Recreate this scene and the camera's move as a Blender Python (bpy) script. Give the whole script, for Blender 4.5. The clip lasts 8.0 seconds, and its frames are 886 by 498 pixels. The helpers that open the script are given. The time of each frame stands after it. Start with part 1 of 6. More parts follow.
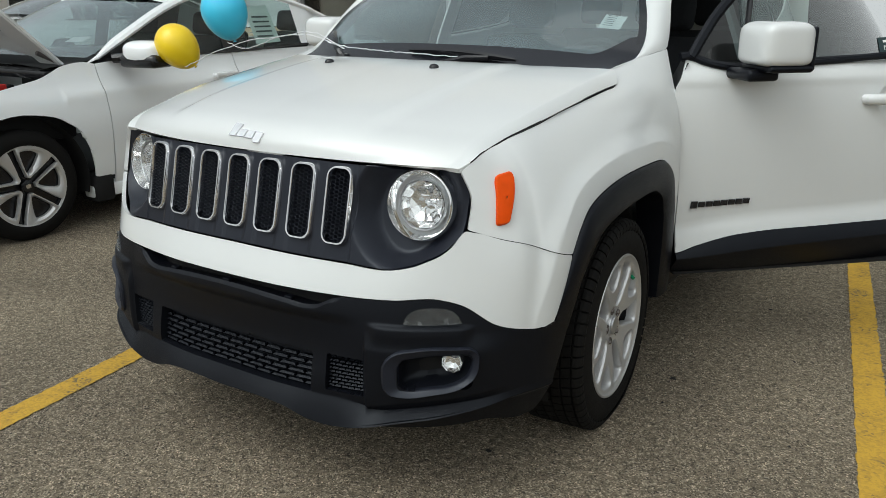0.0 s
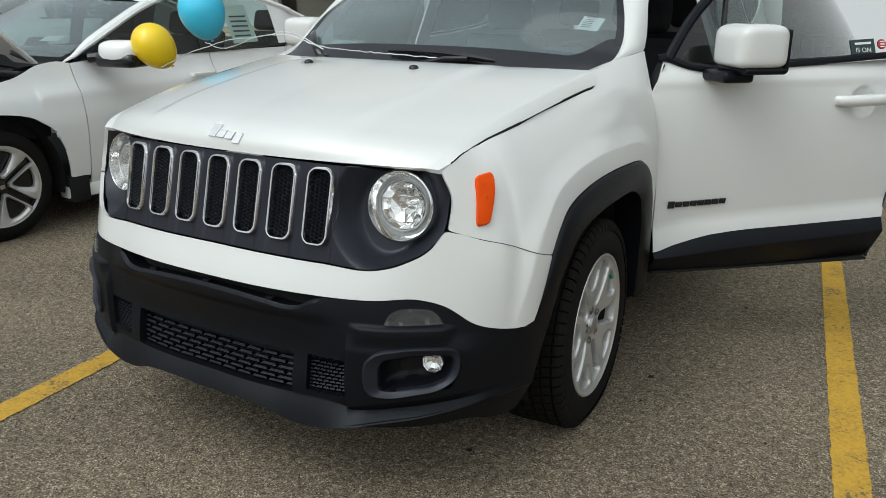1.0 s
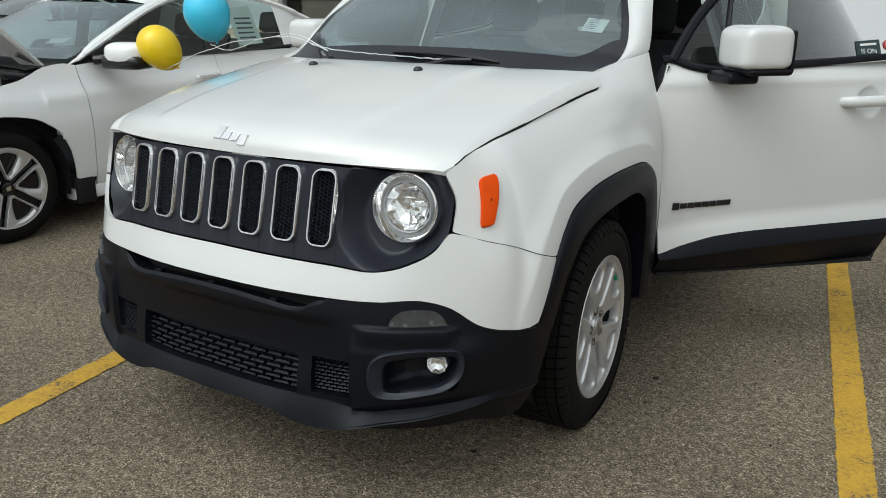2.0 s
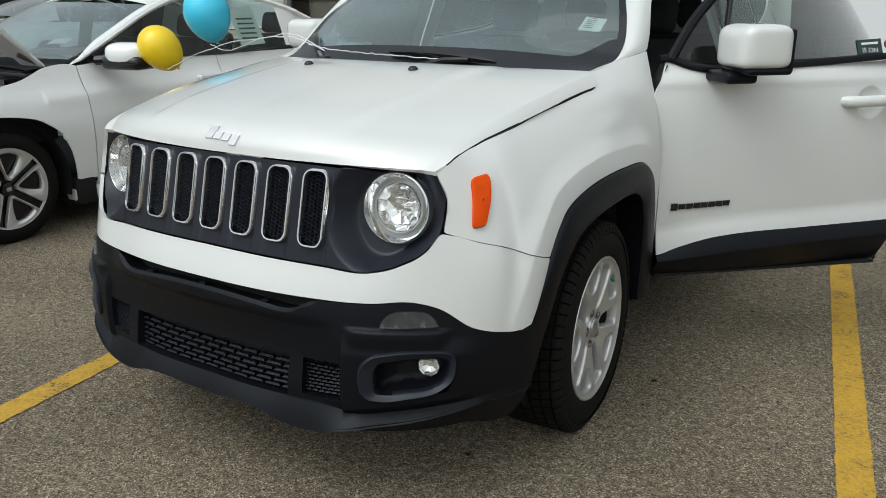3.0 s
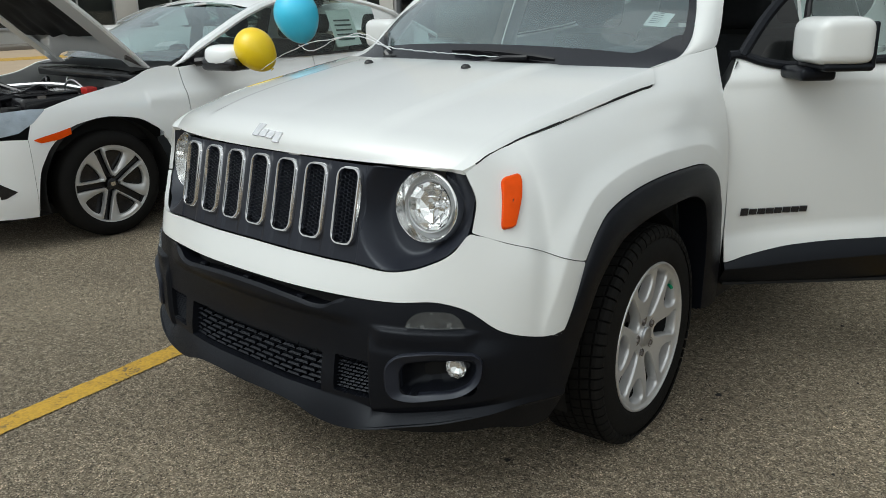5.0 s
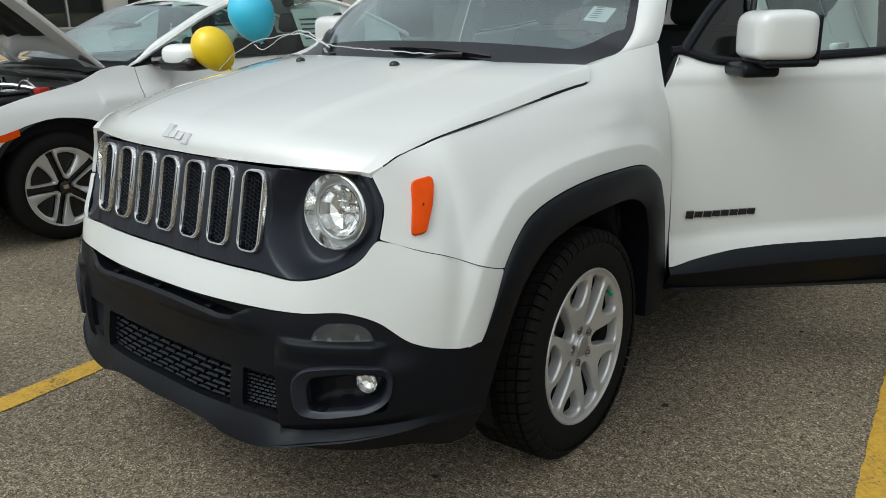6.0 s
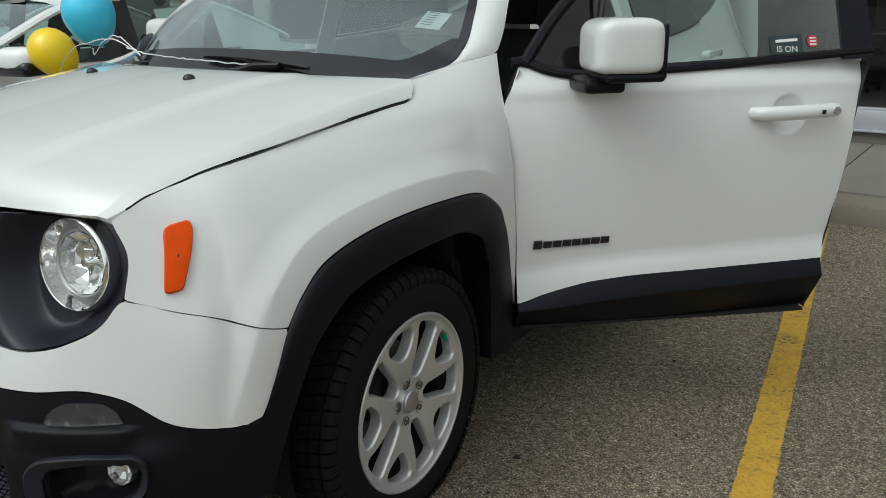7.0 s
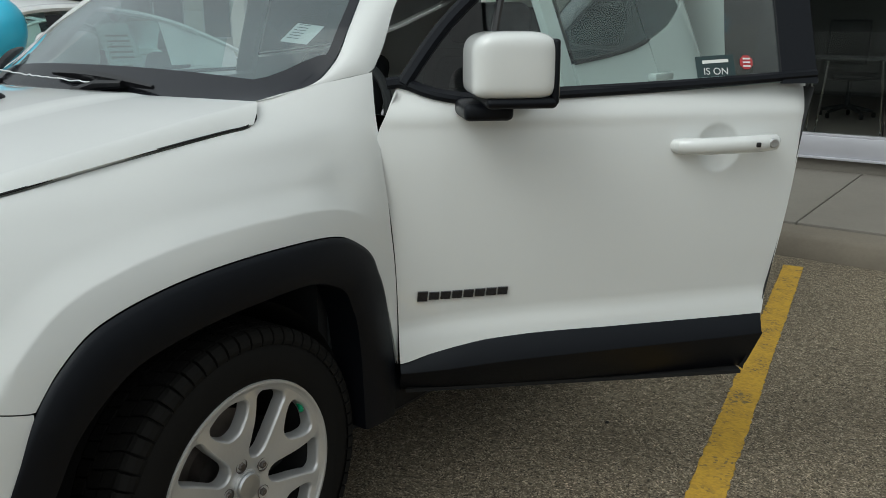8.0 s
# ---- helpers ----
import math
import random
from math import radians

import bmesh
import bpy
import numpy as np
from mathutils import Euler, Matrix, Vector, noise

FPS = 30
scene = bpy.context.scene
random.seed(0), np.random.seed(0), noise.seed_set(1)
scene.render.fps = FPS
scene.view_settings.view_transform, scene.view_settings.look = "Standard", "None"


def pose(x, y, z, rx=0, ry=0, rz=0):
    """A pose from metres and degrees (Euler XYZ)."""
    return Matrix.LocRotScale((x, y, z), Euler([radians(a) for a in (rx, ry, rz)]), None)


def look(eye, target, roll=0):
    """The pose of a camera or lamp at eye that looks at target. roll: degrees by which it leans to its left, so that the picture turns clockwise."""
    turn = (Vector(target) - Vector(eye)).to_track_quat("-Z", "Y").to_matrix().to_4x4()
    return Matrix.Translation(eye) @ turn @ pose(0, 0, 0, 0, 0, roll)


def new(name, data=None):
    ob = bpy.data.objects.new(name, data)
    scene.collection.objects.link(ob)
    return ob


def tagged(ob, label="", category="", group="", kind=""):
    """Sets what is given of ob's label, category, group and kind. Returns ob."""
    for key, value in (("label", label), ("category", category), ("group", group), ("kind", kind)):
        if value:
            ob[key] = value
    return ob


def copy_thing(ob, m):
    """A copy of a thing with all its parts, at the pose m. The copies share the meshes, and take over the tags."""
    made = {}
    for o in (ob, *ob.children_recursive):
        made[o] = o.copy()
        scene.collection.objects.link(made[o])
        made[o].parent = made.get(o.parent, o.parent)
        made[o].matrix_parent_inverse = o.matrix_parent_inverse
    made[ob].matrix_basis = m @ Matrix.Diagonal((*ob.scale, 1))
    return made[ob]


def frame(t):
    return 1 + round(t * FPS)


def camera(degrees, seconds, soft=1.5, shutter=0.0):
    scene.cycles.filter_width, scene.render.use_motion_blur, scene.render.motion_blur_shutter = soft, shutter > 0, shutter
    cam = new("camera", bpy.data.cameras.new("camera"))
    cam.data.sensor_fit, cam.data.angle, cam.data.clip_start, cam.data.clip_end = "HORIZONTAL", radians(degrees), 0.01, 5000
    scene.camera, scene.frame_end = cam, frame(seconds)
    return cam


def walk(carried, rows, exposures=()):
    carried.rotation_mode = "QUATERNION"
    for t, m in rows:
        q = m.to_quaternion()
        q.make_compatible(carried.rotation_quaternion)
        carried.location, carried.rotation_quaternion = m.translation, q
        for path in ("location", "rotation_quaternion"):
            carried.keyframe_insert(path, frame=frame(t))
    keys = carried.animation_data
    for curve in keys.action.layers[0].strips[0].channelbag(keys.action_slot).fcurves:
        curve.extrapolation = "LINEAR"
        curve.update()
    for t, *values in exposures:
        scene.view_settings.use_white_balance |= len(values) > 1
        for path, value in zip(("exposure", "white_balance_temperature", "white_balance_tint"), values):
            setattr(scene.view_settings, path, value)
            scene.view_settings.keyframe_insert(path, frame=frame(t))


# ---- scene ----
# the camera and its walk
cam = camera(56.9, 8.0, soft=0.8)
PATH = [
    (0, (1.776, -1.608, 1.368), (0.718, -0.015, 0.782), -0.1),
    (0.5, (1.777, -1.614, 1.37), (0.742, -0.006, 0.785), -0.0),
    (0.9, (1.77, -1.627, 1.385), (0.764, -0.005, 0.788), 0.1),
    (1, (1.775, -1.619, 1.372), (0.762, 0.003, 0.786), 0.2),
    (1.5, (1.776, -1.621, 1.373), (0.753, -0.004, 0.79), 0.1),
    (3, (1.801, -1.58, 1.367), (0.762, 0.027, 0.786), -0.0),
    (3.5, (1.895, -1.476, 1.358), (0.757, 0.063, 0.777), -0.8),
    (4, (1.987, -1.408, 1.356), (0.725, 0.033, 0.777), -1.2),
    (4.5, (1.986, -1.41, 1.354), (0.714, 0.021, 0.776), -1.0),
    (4.7, (1.966, -1.419, 1.354), (0.696, 0.014, 0.777), -1.0),
    (5.8, (2.003, -1.267, 1.34), (0.732, 0.166, 0.764), -1.1),
    (6, (2.051, -1.182, 1.33), (0.785, 0.255, 0.755), -1.2),
    (6.3, (2.091, -1.07, 1.321), (0.837, 0.381, 0.753), -1.8),
    (6.5, (2.112, -0.984, 1.333), (0.862, 0.467, 0.758), -1.8),
    (7, (2.072, -0.716, 1.339), (0.946, 0.832, 0.759), -0.7),
    (7.5, (2.089, -0.461, 1.317), (0.957, 1.094, 0.768), -0.7),
    (8, (2.145, -0.218, 1.309), (0.997, 1.331, 0.778), -0.1),
]
walk(cam, [(t, look(eye, target, roll)) for t, eye, target, roll in PATH], [(0.0, 0.07, 6250, 3), (6.3, 0.06, 6250, 2), (7.1, -0.09, 6250, 1), (8.0, -0.12, 6250, 1)])

# ---- light: a bright overcast day ----
world = bpy.data.worlds.new("overcast_sky")
scene.world = world
world.use_nodes = True
wn, wl = world.node_tree.nodes, world.node_tree.links
sky = wn.new("ShaderNodeTexSky")
sky.sky_type, sky.sun_disc = "NISHITA", False
sky.sun_elevation, sky.sun_rotation = radians(52), radians(200)
sky.dust_density, sky.air_density = 4.0, 1.0
soft_sky = wn.new("ShaderNodeHueSaturation")
soft_sky.inputs["Saturation"].default_value = 0.16
wl.new(sky.outputs[0], soft_sky.inputs["Color"])
# an overcast sky is brighter overhead than along the horizon
where, height, grade, veil = (wn.new("ShaderNode" + k) for k in ("TexCoord", "SeparateXYZ", "MapRange", "VectorMath"))
veil.operation = "SCALE"
grade.inputs["From Min"].default_value, grade.inputs["From Max"].default_value = 0.0, 0.8
grade.inputs["To Min"].default_value, grade.inputs["To Max"].default_value = 0.52, 1.36
wl.new(where.outputs["Generated"], height.inputs[0])
wl.new(height.outputs["Z"], grade.inputs["Value"])
wl.new(soft_sky.outputs[0], veil.inputs[0])
wl.new(grade.outputs[0], veil.inputs["Scale"])
wl.new(veil.outputs[0], wn["Background"].inputs["Color"])
wn["Background"].inputs["Strength"].default_value = 0.12
sun = new("sun", bpy.data.lights.new("sun", "SUN"))
sun.data.energy, sun.data.angle, sun.data.color = 0.8, radians(105), (1.0, 0.97, 0.93)
sun.matrix_world = look((4.6, -5.8, 9.5), (0, 0, 0))


# ---- materials ----
def material(name, color, rough=0.5, metal=0.0, vary=0.0, scale=8.0, bump=0.0, bump_scale=None, coat=0.0, fine=0.0, spec=0.5, sheen=(1, 1, 1)):
    """A principled material with colour varied at two scales and fine relief."""
    m = bpy.data.materials.new(name)
    m.use_nodes = True
    n, l = m.node_tree.nodes, m.node_tree.links
    b = n["Principled BSDF"]
    b.inputs["Base Color"].default_value = (*color, 1)
    b.inputs["Roughness"].default_value = rough
    b.inputs["Metallic"].default_value = metal
    b.inputs["Coat Weight"].default_value = coat
    b.inputs["Coat Roughness"].default_value = 0.04
    b.inputs["Specular IOR Level"].default_value = spec
    b.inputs["Specular Tint"].default_value = (*sheen, 1)
    co = n.new("ShaderNodeTexCoord")
    if vary or fine:
        big, small = n.new("ShaderNodeTexNoise"), n.new("ShaderNodeTexNoise")
        big.inputs["Scale"].default_value, big.inputs["Detail"].default_value = scale, 6
        small.inputs["Scale"].default_value, small.inputs["Detail"].default_value = scale * 14, 3
        add = n.new("ShaderNodeMath"); add.operation = "MULTIPLY_ADD"
        add.inputs[1].default_value = fine / max(vary, 1e-4)
        ramp = n.new("ShaderNodeMapRange")
        ramp.inputs["From Min"].default_value, ramp.inputs["From Max"].default_value = 0.25, 0.75 + fine / max(vary, 1e-4)
        ramp.inputs["To Min"].default_value, ramp.inputs["To Max"].default_value = 1 - vary, 1 + vary
        mul = n.new("ShaderNodeVectorMath"); mul.operation = "SCALE"
        mul.inputs[0].default_value = color
        for t in (big, small):
            l.new(co.outputs["Object"], t.inputs["Vector"])
        l.new(small.outputs["Fac"], add.inputs[0]); l.new(big.outputs["Fac"], add.inputs[2])
        l.new(add.outputs[0], ramp.inputs["Value"]); l.new(ramp.outputs[0], mul.inputs["Scale"])
        l.new(mul.outputs[0], b.inputs["Base Color"])
        rr = n.new("ShaderNodeMapRange")
        rr.inputs["To Min"].default_value, rr.inputs["To Max"].default_value = max(rough - vary * 0.25, 0.02), min(rough + vary * 0.25, 1)
        l.new(big.outputs["Fac"], rr.inputs["Value"]); l.new(rr.outputs[0], b.inputs["Roughness"])
    if bump:
        t, bp = n.new("ShaderNodeTexNoise"), n.new("ShaderNodeBump")
        t.inputs["Scale"].default_value, t.inputs["Detail"].default_value = bump_scale or scale * 20, 4
        bp.inputs["Strength"].default_value, bp.inputs["Distance"].default_value = bump, 0.002
        l.new(co.outputs["Object"], t.inputs["Vector"]); l.new(t.outputs["Fac"], bp.inputs["Height"])
        l.new(bp.outputs[0], b.inputs["Normal"])
    return m


def glass(name, tint, gloss=1.0, rough=0.0, haze=0.0):
    """A thin pane: tinted see-through with a mirror sheen that grows at grazing angles."""
    m = bpy.data.materials.new(name)
    m.use_nodes = True
    n, l = m.node_tree.nodes, m.node_tree.links
    n.remove(n["Principled BSDF"])
    tr, gl, mix, fr = (n.new("ShaderNode" + k) for k in ("BsdfTransparent", "BsdfGlossy", "MixShader", "Fresnel"))
    tr.inputs["Color"].default_value = (*tint, 1)
    gl.inputs["Roughness"].default_value = rough
    fr.inputs["IOR"].default_value = 1.5
    k = n.new("ShaderNodeMath"); k.operation = "MULTIPLY"; k.inputs[1].default_value = gloss
    k.use_clamp = True
    l.new(fr.outputs[0], k.inputs[0]); l.new(k.outputs[0], mix.inputs[0])
    l.new(tr.outputs[0], mix.inputs[1]); l.new(gl.outputs[0], mix.inputs[2])
    last = mix
    if haze:
        # a thin, uneven teal film: reflected sky put into the glass colour
        film, blend, spots, amount = (n.new("ShaderNode" + k) for k in ("BsdfDiffuse", "MixShader", "TexNoise", "MapRange"))
        film.inputs["Color"].default_value = (0.47, 0.63, 0.68, 1)
        spots.inputs["Scale"].default_value, spots.inputs["Detail"].default_value = 3.0, 5
        amount.inputs["From Min"].default_value, amount.inputs["From Max"].default_value = .3, .7
        amount.inputs["To Min"].default_value, amount.inputs["To Max"].default_value = haze * .6, haze * 1.4
        l.new(spots.outputs["Fac"], amount.inputs["Value"]); l.new(amount.outputs[0], blend.inputs[0])
        l.new(mix.outputs[0], blend.inputs[1]); l.new(film.outputs[0], blend.inputs[2])
        last = blend
    l.new(last.outputs[0], n["Material Output"].inputs["Surface"])
    return m


WHITE = material("white_paint", (0.715, 0.73, 0.725), 0.36, vary=0.012, scale=3.0, coat=1.0)
WHITE_SEDAN = material("pearl_white_paint", (0.87, 0.885, 0.89), 0.36, vary=0.012, scale=3.0, coat=1.0)
PLASTIC = material("black_textured_plastic", (0.0040, 0.0046, 0.0070), 0.42, vary=0.18, scale=5.0, bump=0.20, bump_scale=900, fine=0.08, spec=0.22, sheen=(0.88, 0.93, 1.0))
GRILLE_GREY = material("grey_black_satin_plastic", (0.0125, 0.0142, 0.0215), 0.38, vary=0.10, scale=6.0, bump=0.06, bump_scale=900, spec=0.36, sheen=(0.88, 0.93, 1.0))
GLOSS_BLACK = material("gloss_black", (0.012, 0.012, 0.014), 0.18, vary=0.1, scale=5)
# near-black: shade of cavities put into the colour, also plain black parts
DARK = material("cavity_shade_and_black", (0.0045, 0.0045, 0.005), 0.85, vary=0.3, scale=9)
RUBBER = material("tyre_rubber", (0.0090, 0.0086, 0.0082), 0.76, vary=0.22, scale=14, bump=0.3, bump_scale=500, fine=0.1, spec=0.14)
CHROME = material("chrome", (0.80, 0.80, 0.81), 0.05, 1.0, vary=0.03, scale=10)
REFLECTOR = material("lamp_reflector", (0.95, 0.95, 0.95), 0.035, 1.0, vary=0.01, scale=30)
BOWL = material("satin_lamp_bowl", (0.93, 0.93, 0.93), 0.07, 0.92, vary=0.04, scale=30)
ALLOY = material("silver_alloy_paint", (0.62, 0.62, 0.62), 0.32, 0.55, vary=0.06, scale=12, fine=0.04)
STEEL = material("brake_steel", (0.20, 0.18, 0.17), 0.45, 0.9, vary=0.3, scale=25)
BRUSHED = material("brushed_aluminium", (0.55, 0.56, 0.58), 0.38, 0.9, vary=0.08, scale=6)
ANODISED = material("pale_anodised_aluminium", (0.46, 0.46, 0.50), 0.42, 0.25, vary=0.06, scale=3)
ORANGE = material("orange_lamp_plastic", (0.74, 0.075, 0.002), 0.30, vary=0.07, scale=40, coat=0.0, spec=0.12)
CLEAR = glass("clear_lens", (0.96, 0.97, 0.97), 0.7)
LAMP_BLUE = material("pale_blue_lamp", (0.36, 0.41, 0.47), 0.30, 0.2, vary=0.3, scale=12)
LAMP_WHITE = material("pale_lamp_bowl", (0.095, 0.10, 0.105), 0.25, 0.5, vary=0.45, scale=45)
# the pale film on these panes stands in for sky reflection
SCREEN_GLASS = glass("windscreen_glass", (0.66, 0.78, 0.79), 2.8, haze=0.135)
SIDE_GLASS = glass("green_tinted_side_glass", (0.66, 0.82, 0.79), 1.1, haze=0.01)
PRIVACY_GLASS = glass("dark_privacy_glass", (0.26, 0.31, 0.30), 3.0, haze=.07)
# tint darkened to stand in for the dark cabin behind the pane
QUARTER_GLASS = glass("cabin_dark_quarter_glass", (0.14, 0.17, 0.17), 0.9)
SHOP_GLASS = glass("shopfront_glass", (0.80, 0.83, 0.82), 1.1)
FRIT = material("black_glass_border", (0.016, 0.017, 0.022), 0.12, vary=0.05, scale=5)
CABIN = material("dark_cabin_trim", (0.018, 0.019, 0.021), 0.65, vary=0.15, scale=20)
SEAT_CLOTH = material("dark_seat_cloth", (0.020, 0.021, 0.024), 0.9, vary=0.2, scale=60, bump=0.3, bump_scale=600)
PAPER = material("white_paper", (0.75, 0.76, 0.74), 0.6, vary=0.03, scale=20)
INK = material("grey_ink", (0.10, 0.11, 0.11), 0.7, vary=0.1, scale=30)
YELLOW_RUBBER = material("yellow_balloon_rubber", (0.94, 0.66, 0.008), 0.32, vary=0.03, scale=10, coat=0.3)
BLUE_RUBBER = material("blue_balloon_rubber", (0.075, 0.62, 0.90), 0.32, vary=0.03, scale=10, coat=0.3)
BADGE = material("bright_badge_metal", (0.80, 0.81, 0.83), 0.22, 0.55, vary=0.03, scale=40)
RIBBON = material("white_ribbon", (0.75, 0.76, 0.78), 0.45, vary=0.05, scale=60)
GREEN = material("green_cap_plastic", (0.01, 0.30, 0.14), 0.4, vary=0.05, scale=60)


# ---- mesh helpers ----
def part(name, data, mat, parent=None, label="", smooth=True):
    """Links a bmesh, or (vertices, faces), as one mesh object under a thing or a part."""
    me = bpy.data.meshes.new(name)
    if isinstance(data, tuple):
        me.from_pydata([tuple(float(c) for c in v) for v in data[0]], [], data[1])
    else:
        data.to_mesh(me)
        data.free()
    me.validate()
    bm = bmesh.new(); bm.from_mesh(me)
    bmesh.ops.remove_doubles(bm, verts=bm.verts, dist=1e-5)
    bmesh.ops.recalc_face_normals(bm, faces=bm.faces) if name in CLOSED else None
    bm.to_mesh(me); bm.free()
    if smooth:
        me.polygons.foreach_set("use_smooth", [True] * len(me.polygons))
        me.set_sharp_from_angle(angle=radians(38))
    me.materials.append(mat)
    ob = new(name, me)
    if parent:
        ob.parent = parent
    if label:
        ob["label"] = label
    return ob


CLOSED = set()


def thing(name, m, label, category, group="", kind=""):
    ob = new(name)
    ob.matrix_world = m
    ob.empty_display_size = 0.1
    return tagged(ob, label, category, group, kind)


def solid(ob, t, offset=-1.0, bevel=0.0, core=(0, 1.6, .5)):
    """Gives a sheet its thickness, inwards: its faces are turned away from the core first."""
    out = sum((p.center - Vector(core)).dot(p.normal) * p.area for p in ob.data.polygons)
    if out < 0:
        ob.data.flip_normals()
    md = ob.modifiers.new("thickness", "SOLIDIFY")
    md.thickness, md.offset, md.use_even_offset = t, offset, False
    es = ob.modifiers.new("crisp_edges", "EDGE_SPLIT")
    es.split_angle = radians(38)
    if bevel:
        bv = ob.modifiers.new("rounded_edge", "BEVEL")
        bv.width, bv.segments, bv.limit_method, bv.angle_limit = bevel, 2, "ANGLE", radians(50)
    return ob


def hermite(xs, ys, x):
    """A smooth value through (xs, ys)."""
    n = len(xs)
    i = 0 if x <= xs[0] else n - 2 if x >= xs[-1] else max(k for k in range(n - 1) if xs[k] <= x)

    def slope(k):
        if k == 0:
            return (ys[1] - ys[0]) / (xs[1] - xs[0])
        if k == n - 1:
            return (ys[-1] - ys[-2]) / (xs[-1] - xs[-2])
        h0, h1 = xs[k] - xs[k - 1], xs[k + 1] - xs[k]
        return ((ys[k] - ys[k - 1]) / h0 * h1 + (ys[k + 1] - ys[k]) / h1 * h0) / (h0 + h1)
    h = xs[i + 1] - xs[i]
    t = (x - xs[i]) / h
    if t < 0:
        return ys[0] + slope(0) * (x - xs[0])
    if t > 1:
        return ys[-1] + slope(n - 1) * (x - xs[-1])
    return ys[i] * (1 + 2 * t) * (1 - t) ** 2 + slope(i) * h * t * (1 - t) ** 2 + ys[i + 1] * t * t * (3 - 2 * t) + slope(i + 1) * h * t * t * (t - 1)


def curve(pts, n, sharp=()):
    """n points along a smooth curve through pts (any dimension), with corners at the indices in sharp."""
    cuts = [0, *sharp, len(pts) - 1]
    pieces, lengths = [], []
    for a, b in zip(cuts, cuts[1:]):
        seg = np.array(pts[a:b + 1], float)
        d = [0.0]
        for p, q in zip(seg, seg[1:]):
            w = q - p
            if len(w) == 2:
                w = w * (0.15, 1.0)
            d.append(d[-1] + max(float(np.linalg.norm(w)), 1e-6))
        pieces.append((d, seg)); lengths.append(d[-1])
    total, out = sum(lengths), []
    for k in range(n):
        t = k / (n - 1) * total
        for j, (d, seg) in enumerate(pieces):
            if t <= lengths[j] + 1e-9 or j == len(pieces) - 1:
                t = min(t, lengths[j])
                out.append([hermite(d, list(seg[:, c]), t) if len(seg) > 2 else float(np.interp(t, d, seg[:, c])) for c in range(seg.shape[1])])
                break
            t -= lengths[j]
    return np.array(out)


def sheet(P, flip=False, mirror=False):
    """Vertices and faces of a grid of points P[i][j]; mirror adds its twin across x = 0."""
    P = np.array(P)
    nu, nv = P.shape[:2]
    v = [tuple(p) for p in P.reshape(-1, 3)]
    f = []
    for i in range(nu - 1):
        for j in range(nv - 1):
            q = (i * nv + j, (i + 1) * nv + j, (i + 1) * nv + j + 1, i * nv + j + 1)
            f.append(q[::-1] if flip else q)
    if mirror:
        o = len(v)
        v += [(-x, y, z) for x, y, z in v]
        f += [tuple(o + k for k in q[::-1]) for q in f]
    return v, f


def merge(*parts):
    v, f = [], []
    for a, b in parts:
        o = len(v)
        v += list(a)
        f += [tuple(o + k for k in q) for q in b]
    return v, f


def moved(data, m):
    return [tuple(m @ Vector(p)) for p in data[0]], data[1]


def tube(path, r, n=8, closed=False, caps=True):
    """A round bar along a path; r is a radius or a list of radii."""
    P = [Vector(p) for p in path]
    rs = r if isinstance(r, (list, tuple)) else [r] * len(P)
    v, f = [], []
    side = None
    for i, p in enumerate(P):
        a, b = P[i - 1] if (i or closed) else p, P[(i + 1) % len(P)] if (i < len(P) - 1 or closed) else p
        d = (b - a).normalized()
        if side is None:
            side = d.cross(Vector((0.13, 0.27, 0.95))).normalized()
        side = (side - d * side.dot(d)).normalized()
        up = d.cross(side)
        v += [tuple(p + (side * math.cos(k * 2 * math.pi / n) + up * math.sin(k * 2 * math.pi / n)) * rs[i]) for k in range(n)]
    m = len(P)
    for i in range(m if closed else m - 1):
        for k in range(n):
            j = (i + 1) % m
            f.append((i * n + k, i * n + (k + 1) % n, j * n + (k + 1) % n, j * n + k))
    if caps and not closed:
        f += [tuple(range(n))[::-1], tuple(range((m - 1) * n, m * n))]
    return v, f


def lathe(profile, n=32, axis="x", arc=(0, 2 * math.pi)):
    """Turns (radius, offset) rows round the axis; offset goes along it."""
    v, f = [], []
    full = abs(arc[1] - arc[0] - 2 * math.pi) < 1e-6
    m = n if full else n + 1
    for r, o in profile:
        for k in range(m):
            a = arc[0] + (arc[1] - arc[0]) * k / n
            c, s = r * math.cos(a), r * math.sin(a)
            v.append((o, c, s) if axis == "x" else (c, o, s) if axis == "y" else (c, s, o))
    for i in range(len(profile) - 1):
        for k in range(n):
            j = (k + 1) % m
            f.append((i * m + k, i * m + j, (i + 1) * m + j, (i + 1) * m + k))
    return v, f


def box(x0, x1, y0, y1, z0, z1, r=0.0, seg=2):
    """A box with rounded edges, as a bmesh."""
    bm = bmesh.new()
    bmesh.ops.create_cube(bm, size=1)
    for w in bm.verts:
        w.co = Vector(((x0 + x1) / 2 + w.co.x * (x1 - x0), (y0 + y1) / 2 + w.co.y * (y1 - y0), (z0 + z1) / 2 + w.co.z * (z1 - z0)))
    if r:
        bmesh.ops.bevel(bm, geom=bm.edges[:], offset=r, segments=seg, affect="EDGES", profile=0.5)
    return bm


def data_of(bm):
    bm.verts.ensure_lookup_table()
    d = [tuple(w.co) for w in bm.verts], [tuple(w.index for w in q.verts) for q in bm.faces]
    bm.free()
    return d


